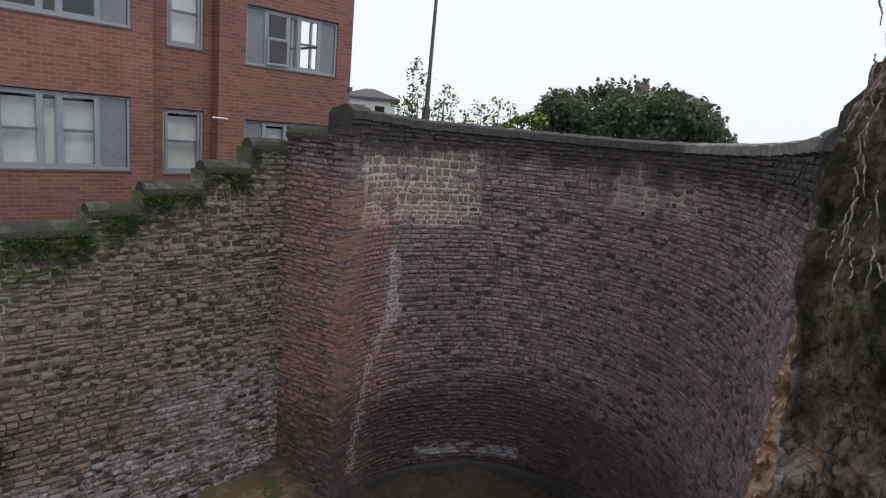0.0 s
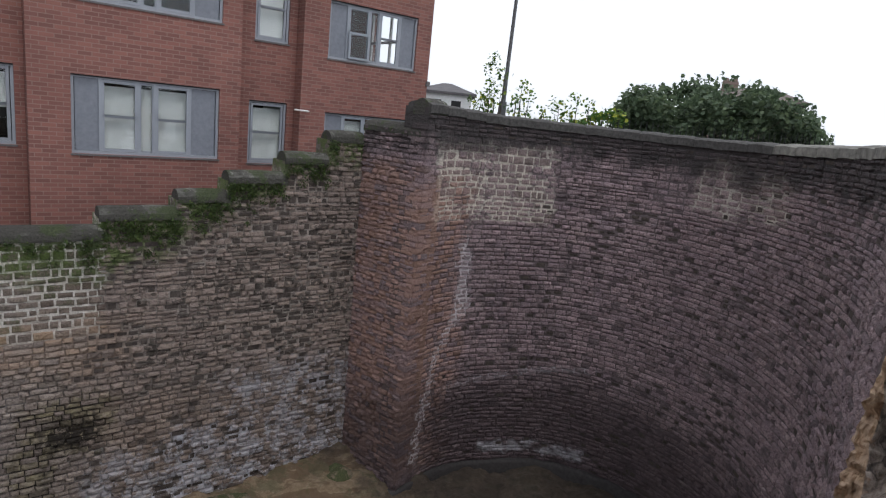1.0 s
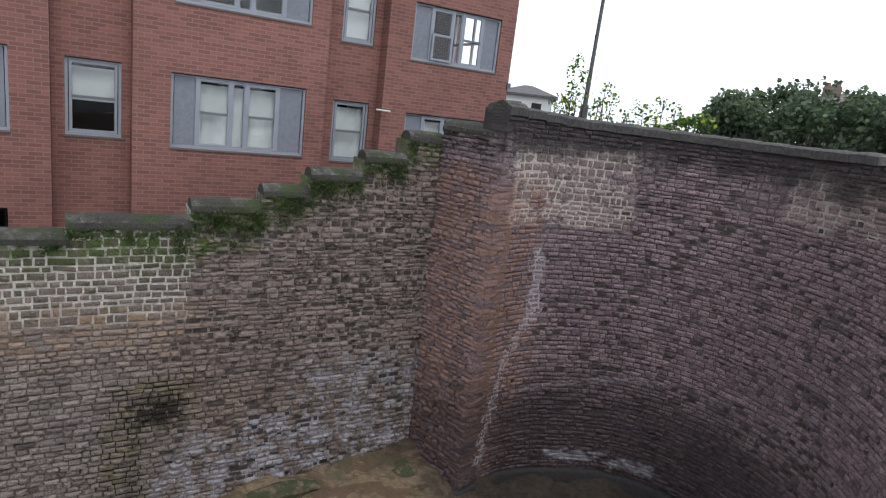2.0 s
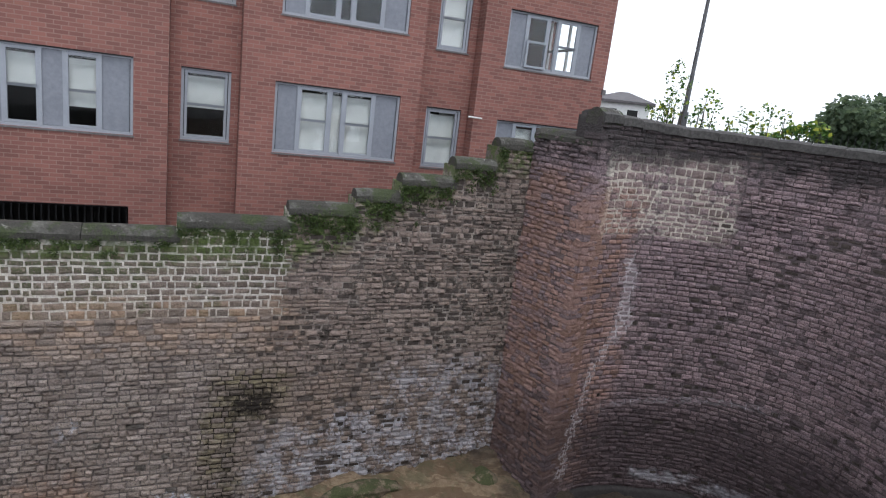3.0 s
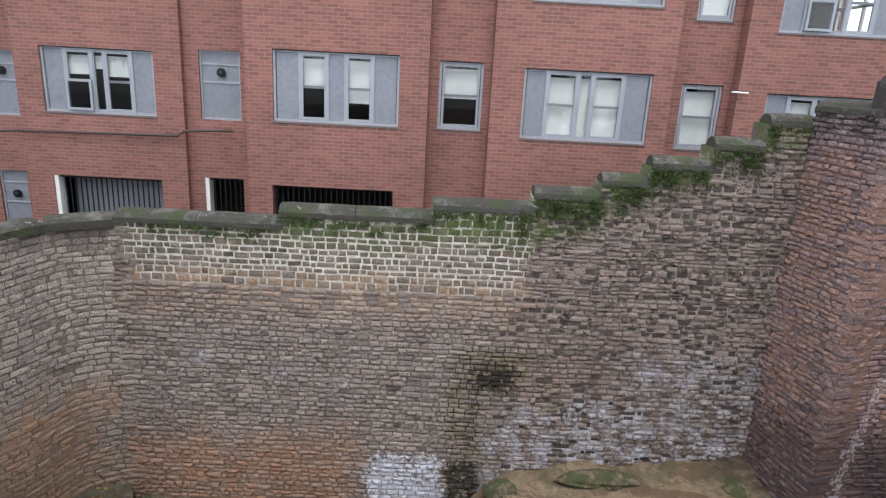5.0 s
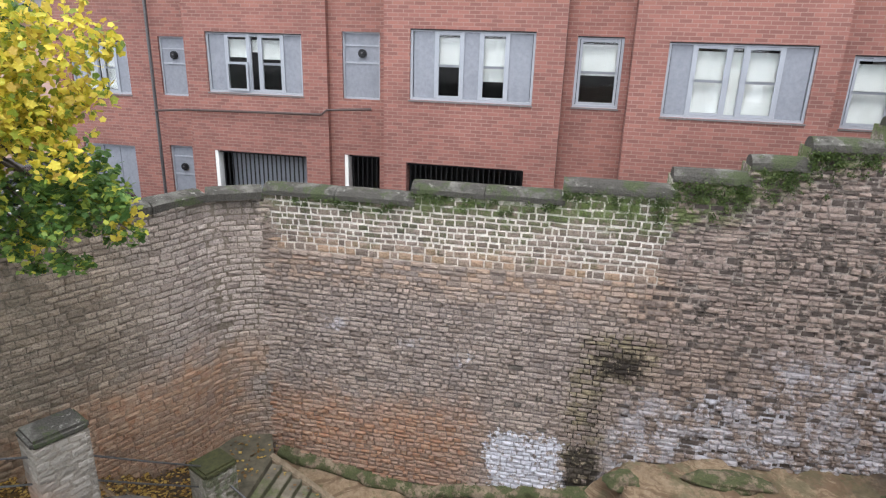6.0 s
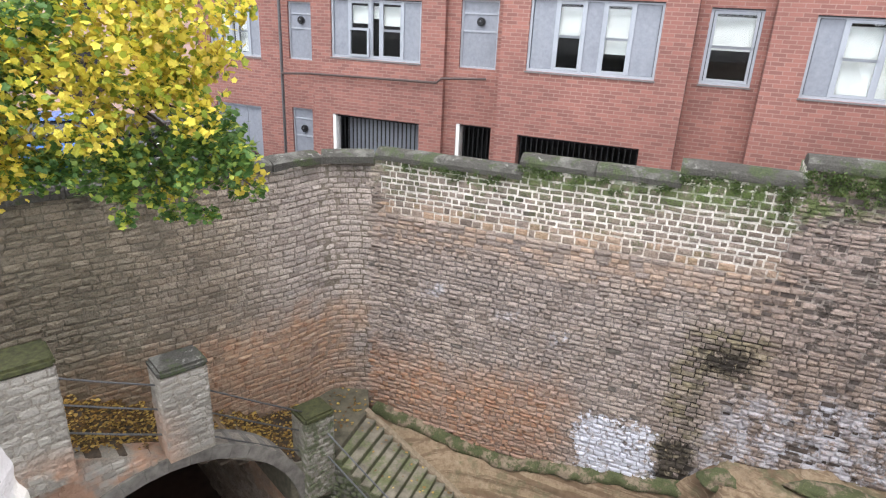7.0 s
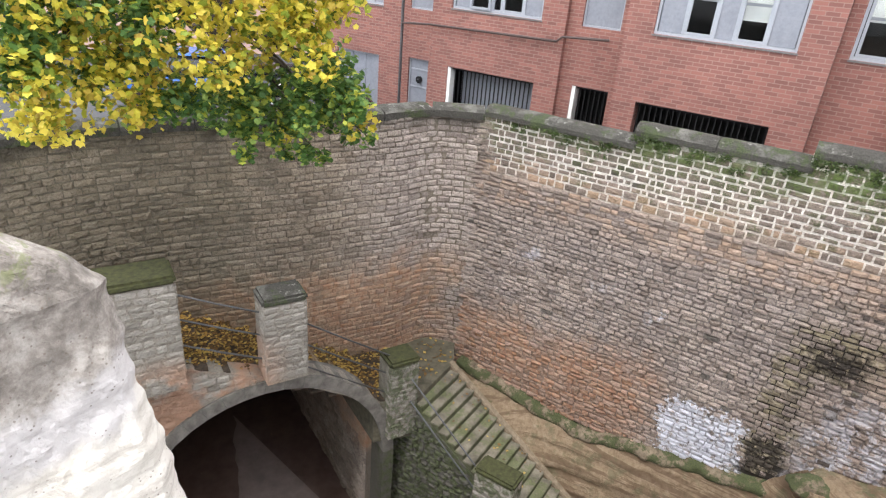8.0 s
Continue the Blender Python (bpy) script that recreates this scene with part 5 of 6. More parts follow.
rock_sheet("bleached_rock", "bleached pitted sandstone block at the near edge", block_edge, lambda z: polar(160, 1.3), -3.2, -0.48, 240, 150, 0.026, M_WHITE_ROCK, 5.0, 0.08, 1.4)

# ---- the brick apartment building across the alley ----
def fbox(a0, a1, z0, z1, d0, d1):
    """A box in the facade's own directions: along it, up, and in depth from d0 (near) to d1."""
    c = [facp(a0, z0, d0), facp(a1, z0, d0), facp(a1, z0, d1), facp(a0, z0, d1), facp(a0, z1, d0), facp(a1, z1, d0), facp(a1, z1, d1), facp(a0, z1, d1)]
    return c, [(3, 2, 1, 0), (4, 5, 6, 7), (0, 1, 5, 4), (1, 2, 6, 5), (2, 3, 7, 6), (3, 0, 4, 7)]


def fframe(a0, a1, z0, z1, d0, d1, w):
    """A rectangular frame in one piece."""
    out, inn = ((a0, z0), (a1, z0), (a1, z1), (a0, z1)), ((a0 + w, z0 + w), (a1 - w, z0 + w), (a1 - w, z1 - w), (a0 + w, z1 - w))
    v = [facp(a, z, d) for d in (d0, d1) for ring in (out, inn) for a, z in ring]
    f = []
    for k in range(4):
        j = (k + 1) % 4
        f += [(k, j, 4 + j, 4 + k), (8 + j, 8 + k, 12 + k, 12 + j), (j, k, 8 + k, 8 + j), (4 + k, 4 + j, 12 + j, 12 + k)]
    return v, f


def wall_with_openings(a0, a1, z0, z1, d, holes, thick=0.3):
    """One thickness of wall with its openings cut through and their reveals."""
    xs = sorted({a0, a1, *[h[0] for h in holes], *[h[1] for h in holes]})
    zs = sorted({z0, z1, *[h[2] for h in holes], *[h[3] for h in holes]})

    def solid(i, j):
        if not (0 <= i < len(xs) - 1 and 0 <= j < len(zs) - 1):
            return False
        x, z = (xs[i] + xs[i + 1]) / 2, (zs[j] + zs[j + 1]) / 2
        return not any(h[0] < x < h[1] and h[2] < z < h[3] for h in holes)

    v, f = [], []

    def quad(*c):
        f.append(tuple(range(len(v), len(v) + 4)))
        v.extend(c)

    for i in range(len(xs) - 1):
        for j in range(len(zs) - 1):
            if not solid(i, j):
                continue
            p, q, r, t = xs[i], xs[i + 1], zs[j], zs[j + 1]
            quad(facp(p, r, d), facp(q, r, d), facp(q, t, d), facp(p, t, d))
            quad(facp(q, r, d + thick), facp(p, r, d + thick), facp(p, t, d + thick), facp(q, t, d + thick))
            if not solid(i - 1, j):
                quad(facp(p, r, d + thick), facp(p, r, d), facp(p, t, d), facp(p, t, d + thick))
            if not solid(i + 1, j):
                quad(facp(q, r, d), facp(q, r, d + thick), facp(q, t, d + thick), facp(q, t, d))
            if not solid(i, j - 1):
                quad(facp(p, r, d + thick), facp(q, r, d + thick), facp(q, r, d), facp(p, r, d))
            if not solid(i, j + 1):
                quad(facp(p, t, d), facp(q, t, d), facp(q, t, d + thick), facp(p, t, d + thick))
    return v, f


building = empty("apartment_building", facp(-2, -4.4, 14))
tagged(building, "red brick apartment building with grey window units behind the wall", "building")


def pane(parent, a0, a1, z0, z1, d):
    g = part("pane", fbox(a0, a1, z0, z1, d, d + 0.008), M_GLASS, parent)
    g.visible_shadow = False


def window(a0, a1, z0, z1, d, layout, blinds):
    """A window unit. layout: (kind, share of the width); blinds: how far down each light's blind hangs."""
    unit = part("window", fframe(a0, a1, z0, z1, d + 0.05, d + 0.14, 0.05), M_FRAME, building, "grey painted window unit with sashes and panels")
    total = sum(w for _, w in layout)
    x, cells = a0 + 0.05, []
    for k, (kind, w) in enumerate(layout):
        wd = (a1 - a0 - 0.1) * w / total
        cells.append((kind, x, x + wd))
        x += wd
        if k < len(layout) - 1:
            part("mullion", fbox(x - 0.025, x + 0.025, z0 + 0.05, z1 - 0.05, d + 0.052, d + 0.13), M_FRAME, unit)
    part("sill", fbox(a0 - 0.02, a1 + 0.02, z0 - 0.035, z0 - 0.003, d - 0.02, d + 0.1), M_SILL, unit)
    # Black strip stands in for the thin shadow line at the head.
    part("head_flashing", fbox(a0 + 0.002, a1 - 0.002, z1 - 0.022, z1 - 0.002, d + 0.02, d + 0.049), M_BLACK, unit)
    b = iter(blinds)
    for kind, p, q in cells:
        p, q, lo, hi = p + 0.015, q - 0.015, z0 + 0.055, z1 - 0.055
        if kind == "panel":
            part("panel", join(fbox(p, q, lo, hi, d + 0.085, d + 0.12)), M_PANEL, unit, "flat grey-blue infill panel")
            continue
        drop = next(b, 0.6)
        if kind == "fixed":
            part("sash", fframe(p, q, lo, hi, d + 0.07, d + 0.115, 0.03), M_FRAME, unit)
            pane(unit, p + 0.03, q - 0.03, lo + 0.03, hi - 0.03, d + 0.09)
        else:
            mid = lo + (hi - lo) * 0.5
            off = -0.07 if kind == "open" else 0.0
            for lo2, hi2, dd in ((mid - 0.025, hi, 0.0), (lo, mid + 0.025, off)):
                part("sash", fframe(p, q, lo2, hi2, d + 0.055 + dd, d + 0.105 + dd, 0.05), M_FRAME, unit)
                pane(unit, p + 0.05, q - 0.05, lo2 + 0.05, hi2 - 0.05, d + 0.08 + dd)
        if drop > 0:
            part("blind", fbox(p + 0.02, q - 0.02, hi - (hi - lo) * drop, hi - 0.10, d + 0.16, d + 0.168), M_BLIND, unit, "pale blind")
    return unit


def vent_panel(a0, a1, z0, z1, d, holes=True):
    """A closed grey panel in a window's place, with a rail and a round extractor vent."""
    unit = part("window", fframe(a0, a1, z0, z1, d + 0.06, d + 0.14, 0.04), M_FRAME, building, "grey boarded panel with a round vent")
    m = z0 + (z1 - z0) * 0.55
    for lo, hi in ((z0 + 0.04, m - 0.02), (m + 0.02, z1 - 0.3), (z1 - 0.27, z1 - 0.04)):
        part("panel", fbox(a0 + 0.04, a1 - 0.04, lo, hi, d + 0.09, d + 0.13), M_PANEL, unit)
    for lo, hi in ((m - 0.02, m + 0.02), (z1 - 0.3, z1 - 0.27)):
        part("rail", fbox(a0 + 0.04, a1 - 0.04, lo, hi, d + 0.07, d + 0.13), M_FRAME, unit)
    c = facp((a0 + a1) / 2 + 0.02, m + 0.2, d + 0.08)
    nrm = (facp(0, 0, 12) - facp(0, 0, 13)).normalized()
    part("vent", join(tube([c, c + nrm * 0.05], 0.095, 16), tube([c + nrm * 0.05, c + nrm * 0.075], 0.06, 16)), M_BLACK, unit, "round black extractor vent")
    # Small grey disc modelled in place of the highlight on the vent.
    part("cowl", tube([c + nrm * 0.076 + Vector((0, 0, 0.015)), c + nrm * 0.085 + Vector((0, 0, 0.015))], 0.022, 12), M_STEEL, unit)


def barred_opening(a0, a1, z0, z1, d, jamb):
    """A basement opening behind upright iron bars."""
    grille = part("grille", join(fbox(a0 + 0.02, a1 - 0.02, z1 - 0.06, z1 - 0.02, d + 0.1, d + 0.13), *[fbox(x, x + 0.022, z0, z1 - 0.061, d + 0.1, d + 0.125) for x in [a0 + 0.06 + 0.115 * k for k in range(int((a1 - a0 - 0.1) / 0.115) + 1)]]), M_BLACK, building, "black iron bars across a basement opening")
    if jamb:
        part("jamb", fbox(a0 + 0.003, a0 + 0.09, z0, z1 - 0.003, d + 0.02, d + 0.28), M_WHITE, building, "white painted jamb")


PSPSP, PSFSP = (("panel", 1), ("sash", 1.15), ("panel", 0.75), ("sash", 1.15), ("panel", 1)), (("panel", 0.75), ("sash", 1.15), ("fixed", 0.5), ("sash", 1.15), ("panel", 0.9))
POFSP = (("panel", 0.75), ("open", 1.0), ("fixed", 0.45), ("sash", 1.0), ("panel", 0.75))
ONE = (("sash", 1),)
TOP, BOT, UP = 4.4, -4.8, 2.63
#            a0      a1     d      openings: (a0, a1, z0, z1, kind, blinds)
SECTIONS = [
    (-13.5, -10.36, 14.4, [(-13.05, -11.33, -1.53, -0.23, PSFSP, (0.95, 0.9, 0.95)), (-13.0, -11.44, -4.4, -2.86, "doors", ())]),
    (-10.36, -9.15, 14.2, [(-10.27, -9.56, -1.48, -0.07, "vent", ()), (-10.25, -9.6, -4.4, -2.73, "vent", ())]),
    (-9.15, -5.62, 13.6, [(-8.6, -6.21, -1.28, 0.07, POFSP, (0.4, 0.3, 0.42)), (-8.6, -6.2, -4.4, -2.66, "bars", ())]),
    (-5.62, -4.06, 13.75, [(-5.31, -4.43, -1.30, 0.15, "vent", ()), (-5.31, -4.44, -4.4, -2.58, "bars", ())]),
    (-4.06, -0.38, 12.87, [(-3.5, -0.96, -1.17, 0.235, PSPSP, (0.5, 0.72)), (-3.56, -1.03, -4.4, -2.5, "bars_plain", ())]),
    (-0.38, 0.89, 13.35, [(-0.17, 0.74, -1.20, 0.185, ONE, (0.55,)), (-0.08, 0.77, 1.45, 2.84, ONE, (0.5,))]),
    (0.89, 4.51, 12.87, [(1.53, 4.1, -1.26, 0.125, PSFSP, (0.98, 0.98, 0.98)), (1.58, 4.13, 1.38, 2.77, PSFSP, (0.12, 0.3, 0.12)), (1.46, 1.94, -2.75, -2.56, "slot", ())]),
    (4.51, 5.88, 13.35, [(4.87, 5.72, -1.36, -0.015, ONE, (0.98,)), (4.95, 5.70, 1.23, 2.6, ONE, (0.97,))]),
    (5.88, 9.2, 13.0, [(6.47, 8.79, 1.05, 2.28, POFSP, (0.0, 0.0, 0.0)), (6.48, 8.8, -1.4, -0.12, POFSP, (0.5, 0.3, 0.5))]),
]
for a0, a1, d, holes in SECTIONS:
    part("wall", wall_with_openings(a0, a1, BOT, TOP, d, [h[:4] for h in holes]), M_BRICK, building)
    for p, q, r, t, kind, blinds in holes:
        if kind == "vent":
            vent_panel(p, q, r, t, d)
        elif kind == "doors":
            unit = part("window", fframe(p, q, r, t, d + 0.06, d + 0.14, 0.05), M_FRAME, building, "grey boarded window")
            for k in range(3):
                w = (q - p - 0.1) / 3
                part("panel", fbox(p + 0.06 + k * w, p + 0.04 + (k + 1) * w, r + 0.05, t - 0.05, d + 0.09, d + 0.12), M_PANEL, unit)
        elif kind in ("bars", "bars_plain"):
            barred_opening(p, q, r, t, d, kind == "bars")
            if q - p > 2.3 and kind == "bars":
                part("garage_door", fbox(p + 0.1, q, r, t - 0.1, d + 0.6, d + 0.64), M_FRAME, building, "pale grey door behind the bars")
        elif kind == "slot":
            part("grating", fbox(p, q, r, t, d + 0.12, d + 0.14), M_BLACK, building)
        else:
            window(p, q, r, t, d, kind, blinds)
for (a0, a1, d, _), (b0, b1, e, _) in zip(SECTIONS, SECTIONS[1:]):
    lo, hi = min(d, e), max(d, e)
    if hi - lo > 0.02:
        x0, x1 = (a1 - 0.24, a1 - 0.004) if d < e else (a1 + 0.004, a1 + 0.24)
        part("wall", fbox(x0, x1, BOT, TOP, lo + 0.301, hi + 0.3), M_BRICK, building)
D_BACK = 21.0
END0, END1, ENDZ0, ENDZ1 = 13.55, 15.6, 1.15, 2.55
for lo, hi, d0, d1 in ((BOT, ENDZ0, 13.301, D_BACK), (ENDZ1, TOP, 13.301, D_BACK), (ENDZ0 + 0.001, ENDZ1 - 0.001, 13.301, END0), (ENDZ0 + 0.001, ENDZ1 - 0.001, END1, D_BACK)):
    part("wall", fbox(8.88, 9.196, lo, hi, d0, d1), M_BRICK, building)
for d0 in (END0 + 0.02, (END0 + END1) / 2, END1 - 0.08):
    part("mullion", fbox(9.0, 9.06, ENDZ0, ENDZ1, d0, d0 + 0.06), M_WHITE, building)
part("mullion", fbox(8.995, 9.065, 1.78, 1.84, END0, END1), M_WHITE, building)
part("wall", fbox(-13.5, -13.2, BOT, TOP, 14.701, D_BACK), M_BRICK, building)
part("wall", wall_with_openings(-13.5, 9.2, BOT, TOP, D_BACK, [(5.9, 8.5, 1.1, 2.9)]), M_BRICK, building)
# Near-black backings stand in for the darkness inside the rooms.
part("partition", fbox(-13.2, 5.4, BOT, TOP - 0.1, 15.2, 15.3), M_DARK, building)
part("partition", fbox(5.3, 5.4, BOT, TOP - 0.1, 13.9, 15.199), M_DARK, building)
part("partition", fbox(5.401, 8.87, BOT, TOP - 0.1, 17.0, 17.1), M_WHITE, building)
for z in (3.0, 0.55, -2.15):
    part("floor_slab", fbox(-13.2, 8.875, z, z + 0.2, 14.75, D_BACK), M_WHITE, building)
part("roof", join(fbox(-13.5, 9.2, TOP + 0.002, TOP + 0.12, 12.8, D_BACK + 0.3)), M_ROOF, building)
part("gutter_end", fbox(9.25, 9.15, 0.74, 0.86, 12.95, 13.6), M_SILL, building)
part("overflow_pipe", tube([facp(5.75, -0.13, 13.0), facp(6.05, -0.14, 12.9)], 0.018), M_WHITE, building, "white overflow pipe")
part("downpipe", tube([facp(-10.46, z, 14.12) for z in (4.3, 0.0, -4.6)], 0.04), M_STEEL, building, "grey downpipe")
part("waste_pipe", tube([facp(-10.46, -1.86, 14.1), facp(-9.2, -1.72, 13.52), facp(-5.75, -1.66, 13.52), facp(-5.62, -1.55, 13.5), facp(-4.6, -1.50, 13.66)], 0.028), M_PIPE, building, "thin brown waste pipe")

# ---- ground: one sheet from the rim of the cutting to the horizon ----
def rim(az):
    if -23.4 <= az <= 15.8:
        return ramp(az, (-23.4, 6.5), (-21.3, 8.3), (-18, 9.8), (-12.8, 11.2), (-5.7, 12.1), (1.8, 12.3), (9.0, 11.75), (15.8, 10.5)) + 0.35
    if 15.8 < az <= 81:
        return WALL_D / math.cos(radians(az - WALL_AZ)) + 0.35
    if 81 < az <= 130:
        return ramp(az, (81, 11.2), (86.5, 10.85), (92, 10.35), (98.5, 9.9), (108, 9.7), (118, 9.45), (130, 9.0)) + 0.35
    if az < -23.4:
        return ramp(-az, (23.4, 6.8), (30, 5.8), (45, 4.6), (62, 3.4), (120, 0.8), (200, 0.6))
    return ramp(az, (130, 9.0), (138, 1.6), (200, 0.7))


def level(az, r):
    edge = ramp(az, (-100, -1.6), (-40, -1.2), (-24, -0.9), (15, -0.9), (24, -1.6), (34, -3.4), (50, -4.4), (125, -4.3), (140, -1.6), (260, -1.6))
    return edge


v, f = [], []
AZS = [-100 + 2 * k for k in range(181)]
RADII = [0.0, 0.4, 1.5, 4, 9, 20, 45, 120, 400, 1500]
for az in AZS:
    for k in RADII:
        r = rim(az) + k
        v.append(polar(az, r, level(az, r) + (0.0 if k < 10 else 0.04 * noise.noise((az * 0.3, k, 1)))))
m = len(RADII)
for i in range(len(AZS) - 1):
    for j in range(m - 1):
        f.append((i * m + j, i * m + j + 1, (i + 1) * m + j + 1, (i + 1) * m + j))
ground = tagged(part("ground", (v, f), M_GROUND), "grey asphalt street and yard around the cutting", "ground", kind="structure")

# near side of the cutting, under the eye
near = [polar(az, rim(az) + 0.02) for az in [138 + 4 * k for k in range(15)]] + [polar(az, rim(az) + 0.02) for az in range(-164, -62, 6)]
v, f = [], []
for p in near:
    v += [(p.x, p.y, PIT_Z - 0.2), (p.x, p.y, -1.6)]
f = [(2 * i, 2 * i + 2, 2 * i + 3, 2 * i + 1) for i in range(len(near) - 1)]
tagged(part("wall_near_side", (v, f), M_ROCK), "rough rock side of the cutting below the viewpoint", "wall", kind="structure")

# ---- foliage ----
def foliage(name, clumps, seed, material, size, parent=None, density=1.0, flat=0.5, lobes=5):
    """Leaves round many clump centres: (centre, radius)."""
    g = random.Random(seed)
    v, f = [], []
    for c, rad in clumps:
        for _ in range(int(density * rad * rad / (size * size) * 5)):
            while True:
                d = Vector((g.uniform(-1, 1), g.uniform(-1, 1), g.uniform(-1, 1)))
                if 0.05 < d.length < 1:
                    break
            q = c + d * rad * (0.75 + 0.5 * noise.noise(c + d * 2.0))
            q.z += 0.15 * rad * noise.noise((q.x * 3, q.y * 3, q.z * 3))
            a, b = leaf_shape(q, size * g.uniform(0.6, 1.25), (g.gauss(0, flat), g.gauss(0, flat)), g.uniform(0, 6.3), lobes)
            o = len(v)
            v += a
            f += [tuple(i + o for i in t) for t in b]
    return part(name, (v, f), material, parent)


YELLOW = [(117.0, -0.184, 0.6), (112.8, -0.141, 0.72), (117.8, -0.25, 0.42), (111.8, -0.209, 0.66), (105.9, -0.12, 0.72), (107.5, -0.21, 0.5), (100.6, -0.135, 0.7), (96.3, -0.115, 0.6), (110.1, -0.25, 0.33), (116.0, -0.262, 0.36), (95.4, -0.17, 0.36),
          (91.4, -0.262, 0.28), (100.9, -0.011, 0.7), (95.6, 0.006, 0.7), (91.7, -0.014, 0.36), (99.6, -0.082, 0.64), (96.6, -0.125, 0.5), (103.2, -0.185, 0.4), (98.0, -0.28, 0.22), (97.6, -0.045, 0.55), (104.5, -0.05, 0.7), (110, -0.06, 0.7), (116, -0.07, 0.7), (93.2, -0.08, 0.4)]
GREEN = [(118.5, -0.05, 0.6), (116.5, -0.16, 0.45), (113.5, -0.2, 0.4), (118.5, -0.19, 0.45), (108.5, -0.13, 0.45), (115.5, -0.10, 0.55), (111.0, -0.09, 0.5), (93.6, -0.187, 0.42), (95.4, -0.232, 0.42), (100.9, -0.245, 0.42), (92.6, -0.225, 0.34), (107.8, -0.238, 0.36), (95.4, -0.19, 0.42), (92.2, -0.24, 0.3), (102.2, -0.262, 0.36), (104.6, -0.25, 0.28), (97.5, -0.272, 0.25), (106, -0.03, 0.5), (98, 0.03, 0.5), (113, -0.03, 0.5), (98.3, -0.255, 0.32), (101.6, -0.275, 0.26), (99.6, -0.29, 0.2), (94.2, -0.262, 0.26), (96.4, -0.265, 0.26), (105.8, -0.225, 0.36), (110.5, -0.17, 0.4), (117, -0.14, 0.4), (103, -0.215, 0.36), (98.6, -0.205, 0.32), (100.8, -0.215, 0.3), (96.8, -0.215, 0.3), (95.0, -0.325, 0.16), (96.6, -0.318, 0.2), (98.4, -0.315, 0.2), (92.5, -0.285, 0.2), (90.6, -0.288, 0.16), (101.8, -0.315, 0.2)]
g = random.Random(21)


def crown_spots(rows, depth):
    return [(polar(a, r0, r0 * sl), rad) for a, sl, rad in rows for r0 in [8.0 + g.uniform(-depth, depth)]]


tree = empty("maple_tree", polar(110, 11.6, -4.3))
tagged(tree, "maple with yellow and green autumn leaves hanging over the wall", "tree")
ys, gs = crown_spots(YELLOW, 0.5), crown_spots(GREEN, 0.4)
base, fork = polar(110, 11.6, -4.35), polar(109, 10.8, -0.9)
part("trunk", tube([base, base.lerp(fork, 0.4) + Vector((0.08, 0, 0)), fork, polar(107, 10.2, 0.9)], [0.24, 0.19, 0.15, 0.08], 10), M_BARK, tree)
for k, (c, rad) in enumerate(ys[::2] + gs[::2]):
    m = fork.lerp(c, 0.5) + Vector((g.uniform(-0.2, 0.2), g.uniform(-0.2, 0.2), 0.35))
    part("limb", tube([fork, fork.lerp(m, 0.5) + Vector((0, 0, 0.12)), m, m.lerp(c, 0.6) + Vector((0, 0, g.uniform(-0.05, 0.1))), c], [0.055, 0.042, 0.03, 0.018, 0.006], 6), M_BARK, tree)
foliage("yellow_crown", ys, 31, M_YELLOW, 0.094, tree, 1.9, 0.75)
foliage("green_crown", gs, 32, M_GREEN, 0.088, tree, 2.7, 0.6)


def shrub(label, name, centre, clumps, material, size, seed, density, stems=5):
    root = empty(name, centre)
    tagged(root, label, "shrub")
    g2 = random.Random(seed)
    for c, rad in clumps[:stems]:
        part("stem", tube([Vector(centre) + Vector((g2.uniform(-0.1, 0.1), g2.uniform(-0.1, 0.1), 0)), Vector(centre).lerp(c, 0.55) + Vector((g2.uniform(-0.06, 0.06), 0, 0)), c], [0.02, 0.014, 0.005], 5), M_BARK, root)
    foliage("leaves", clumps, seed, material, size, root, density, 0.7)


g = random.Random(8)
bush = []
for k in range(190):
    az = g.uniform(-17.0, -0.3)
    t = (az + 8.2) / 8.8
    top = 0.088 * math.sqrt(max(0.0, 1 - abs(t) ** 2.6)) + 0.004
    sl = -0.015 + (top + 0.015) * g.random() ** 0.6
    r0 = g.uniform(17.5, 21)
    bush.append((polar(az, r0, r0 * sl - 0.3), g.uniform(0.35, 0.6)))
shrub("large dense dark green bush behind the bay wall", "bush", polar(-8, 19, -0.9), bush, M_BUSH, 0.13, 41, 1.7, 12)
shrub("pale yellowish shrub beside the large bush", "shrub", polar(0.5, 16.5, -0.9), [(polar(a, 16.5, 16.5 * s), 0.3) for a, s in ((2.0, 0.012), (1.2, 0.02), (0.4, 0.025), (-0.4, 0.03), (-1.0, 0.025), (2.6, 0.008))], M_GREEN, 0.12, 42, 2.0)
for az, sls in ((10.6, (0.02, 0.04, 0.065, 0.085, 0.1)), (9.9, (0.03, 0.05, 0.075)), (8.6, (0.02, 0.035)), (11.6, (0.02, 0.035)), (7.4, (0.02, 0.04, 0.06)), (5.6, (0.012, 0.028)), (4.4, (0.01, 0.025, 0.04)), (3.2, (0.01, 0.03, 0.05)), (2.2, (0.012, 0.04))):
    shrub("thin wild shrub sprouting behind the wall top", "sapling", polar(az, 13.2, -0.9), [(polar(az + g.uniform(-0.5, 0.5), 13.2, 13.2 * (s + g.uniform(-0.004, 0.004))), 0.2) for s in sls for _ in (0, 1)], M_GREEN, 0.06, int(az * 10), 0.42)

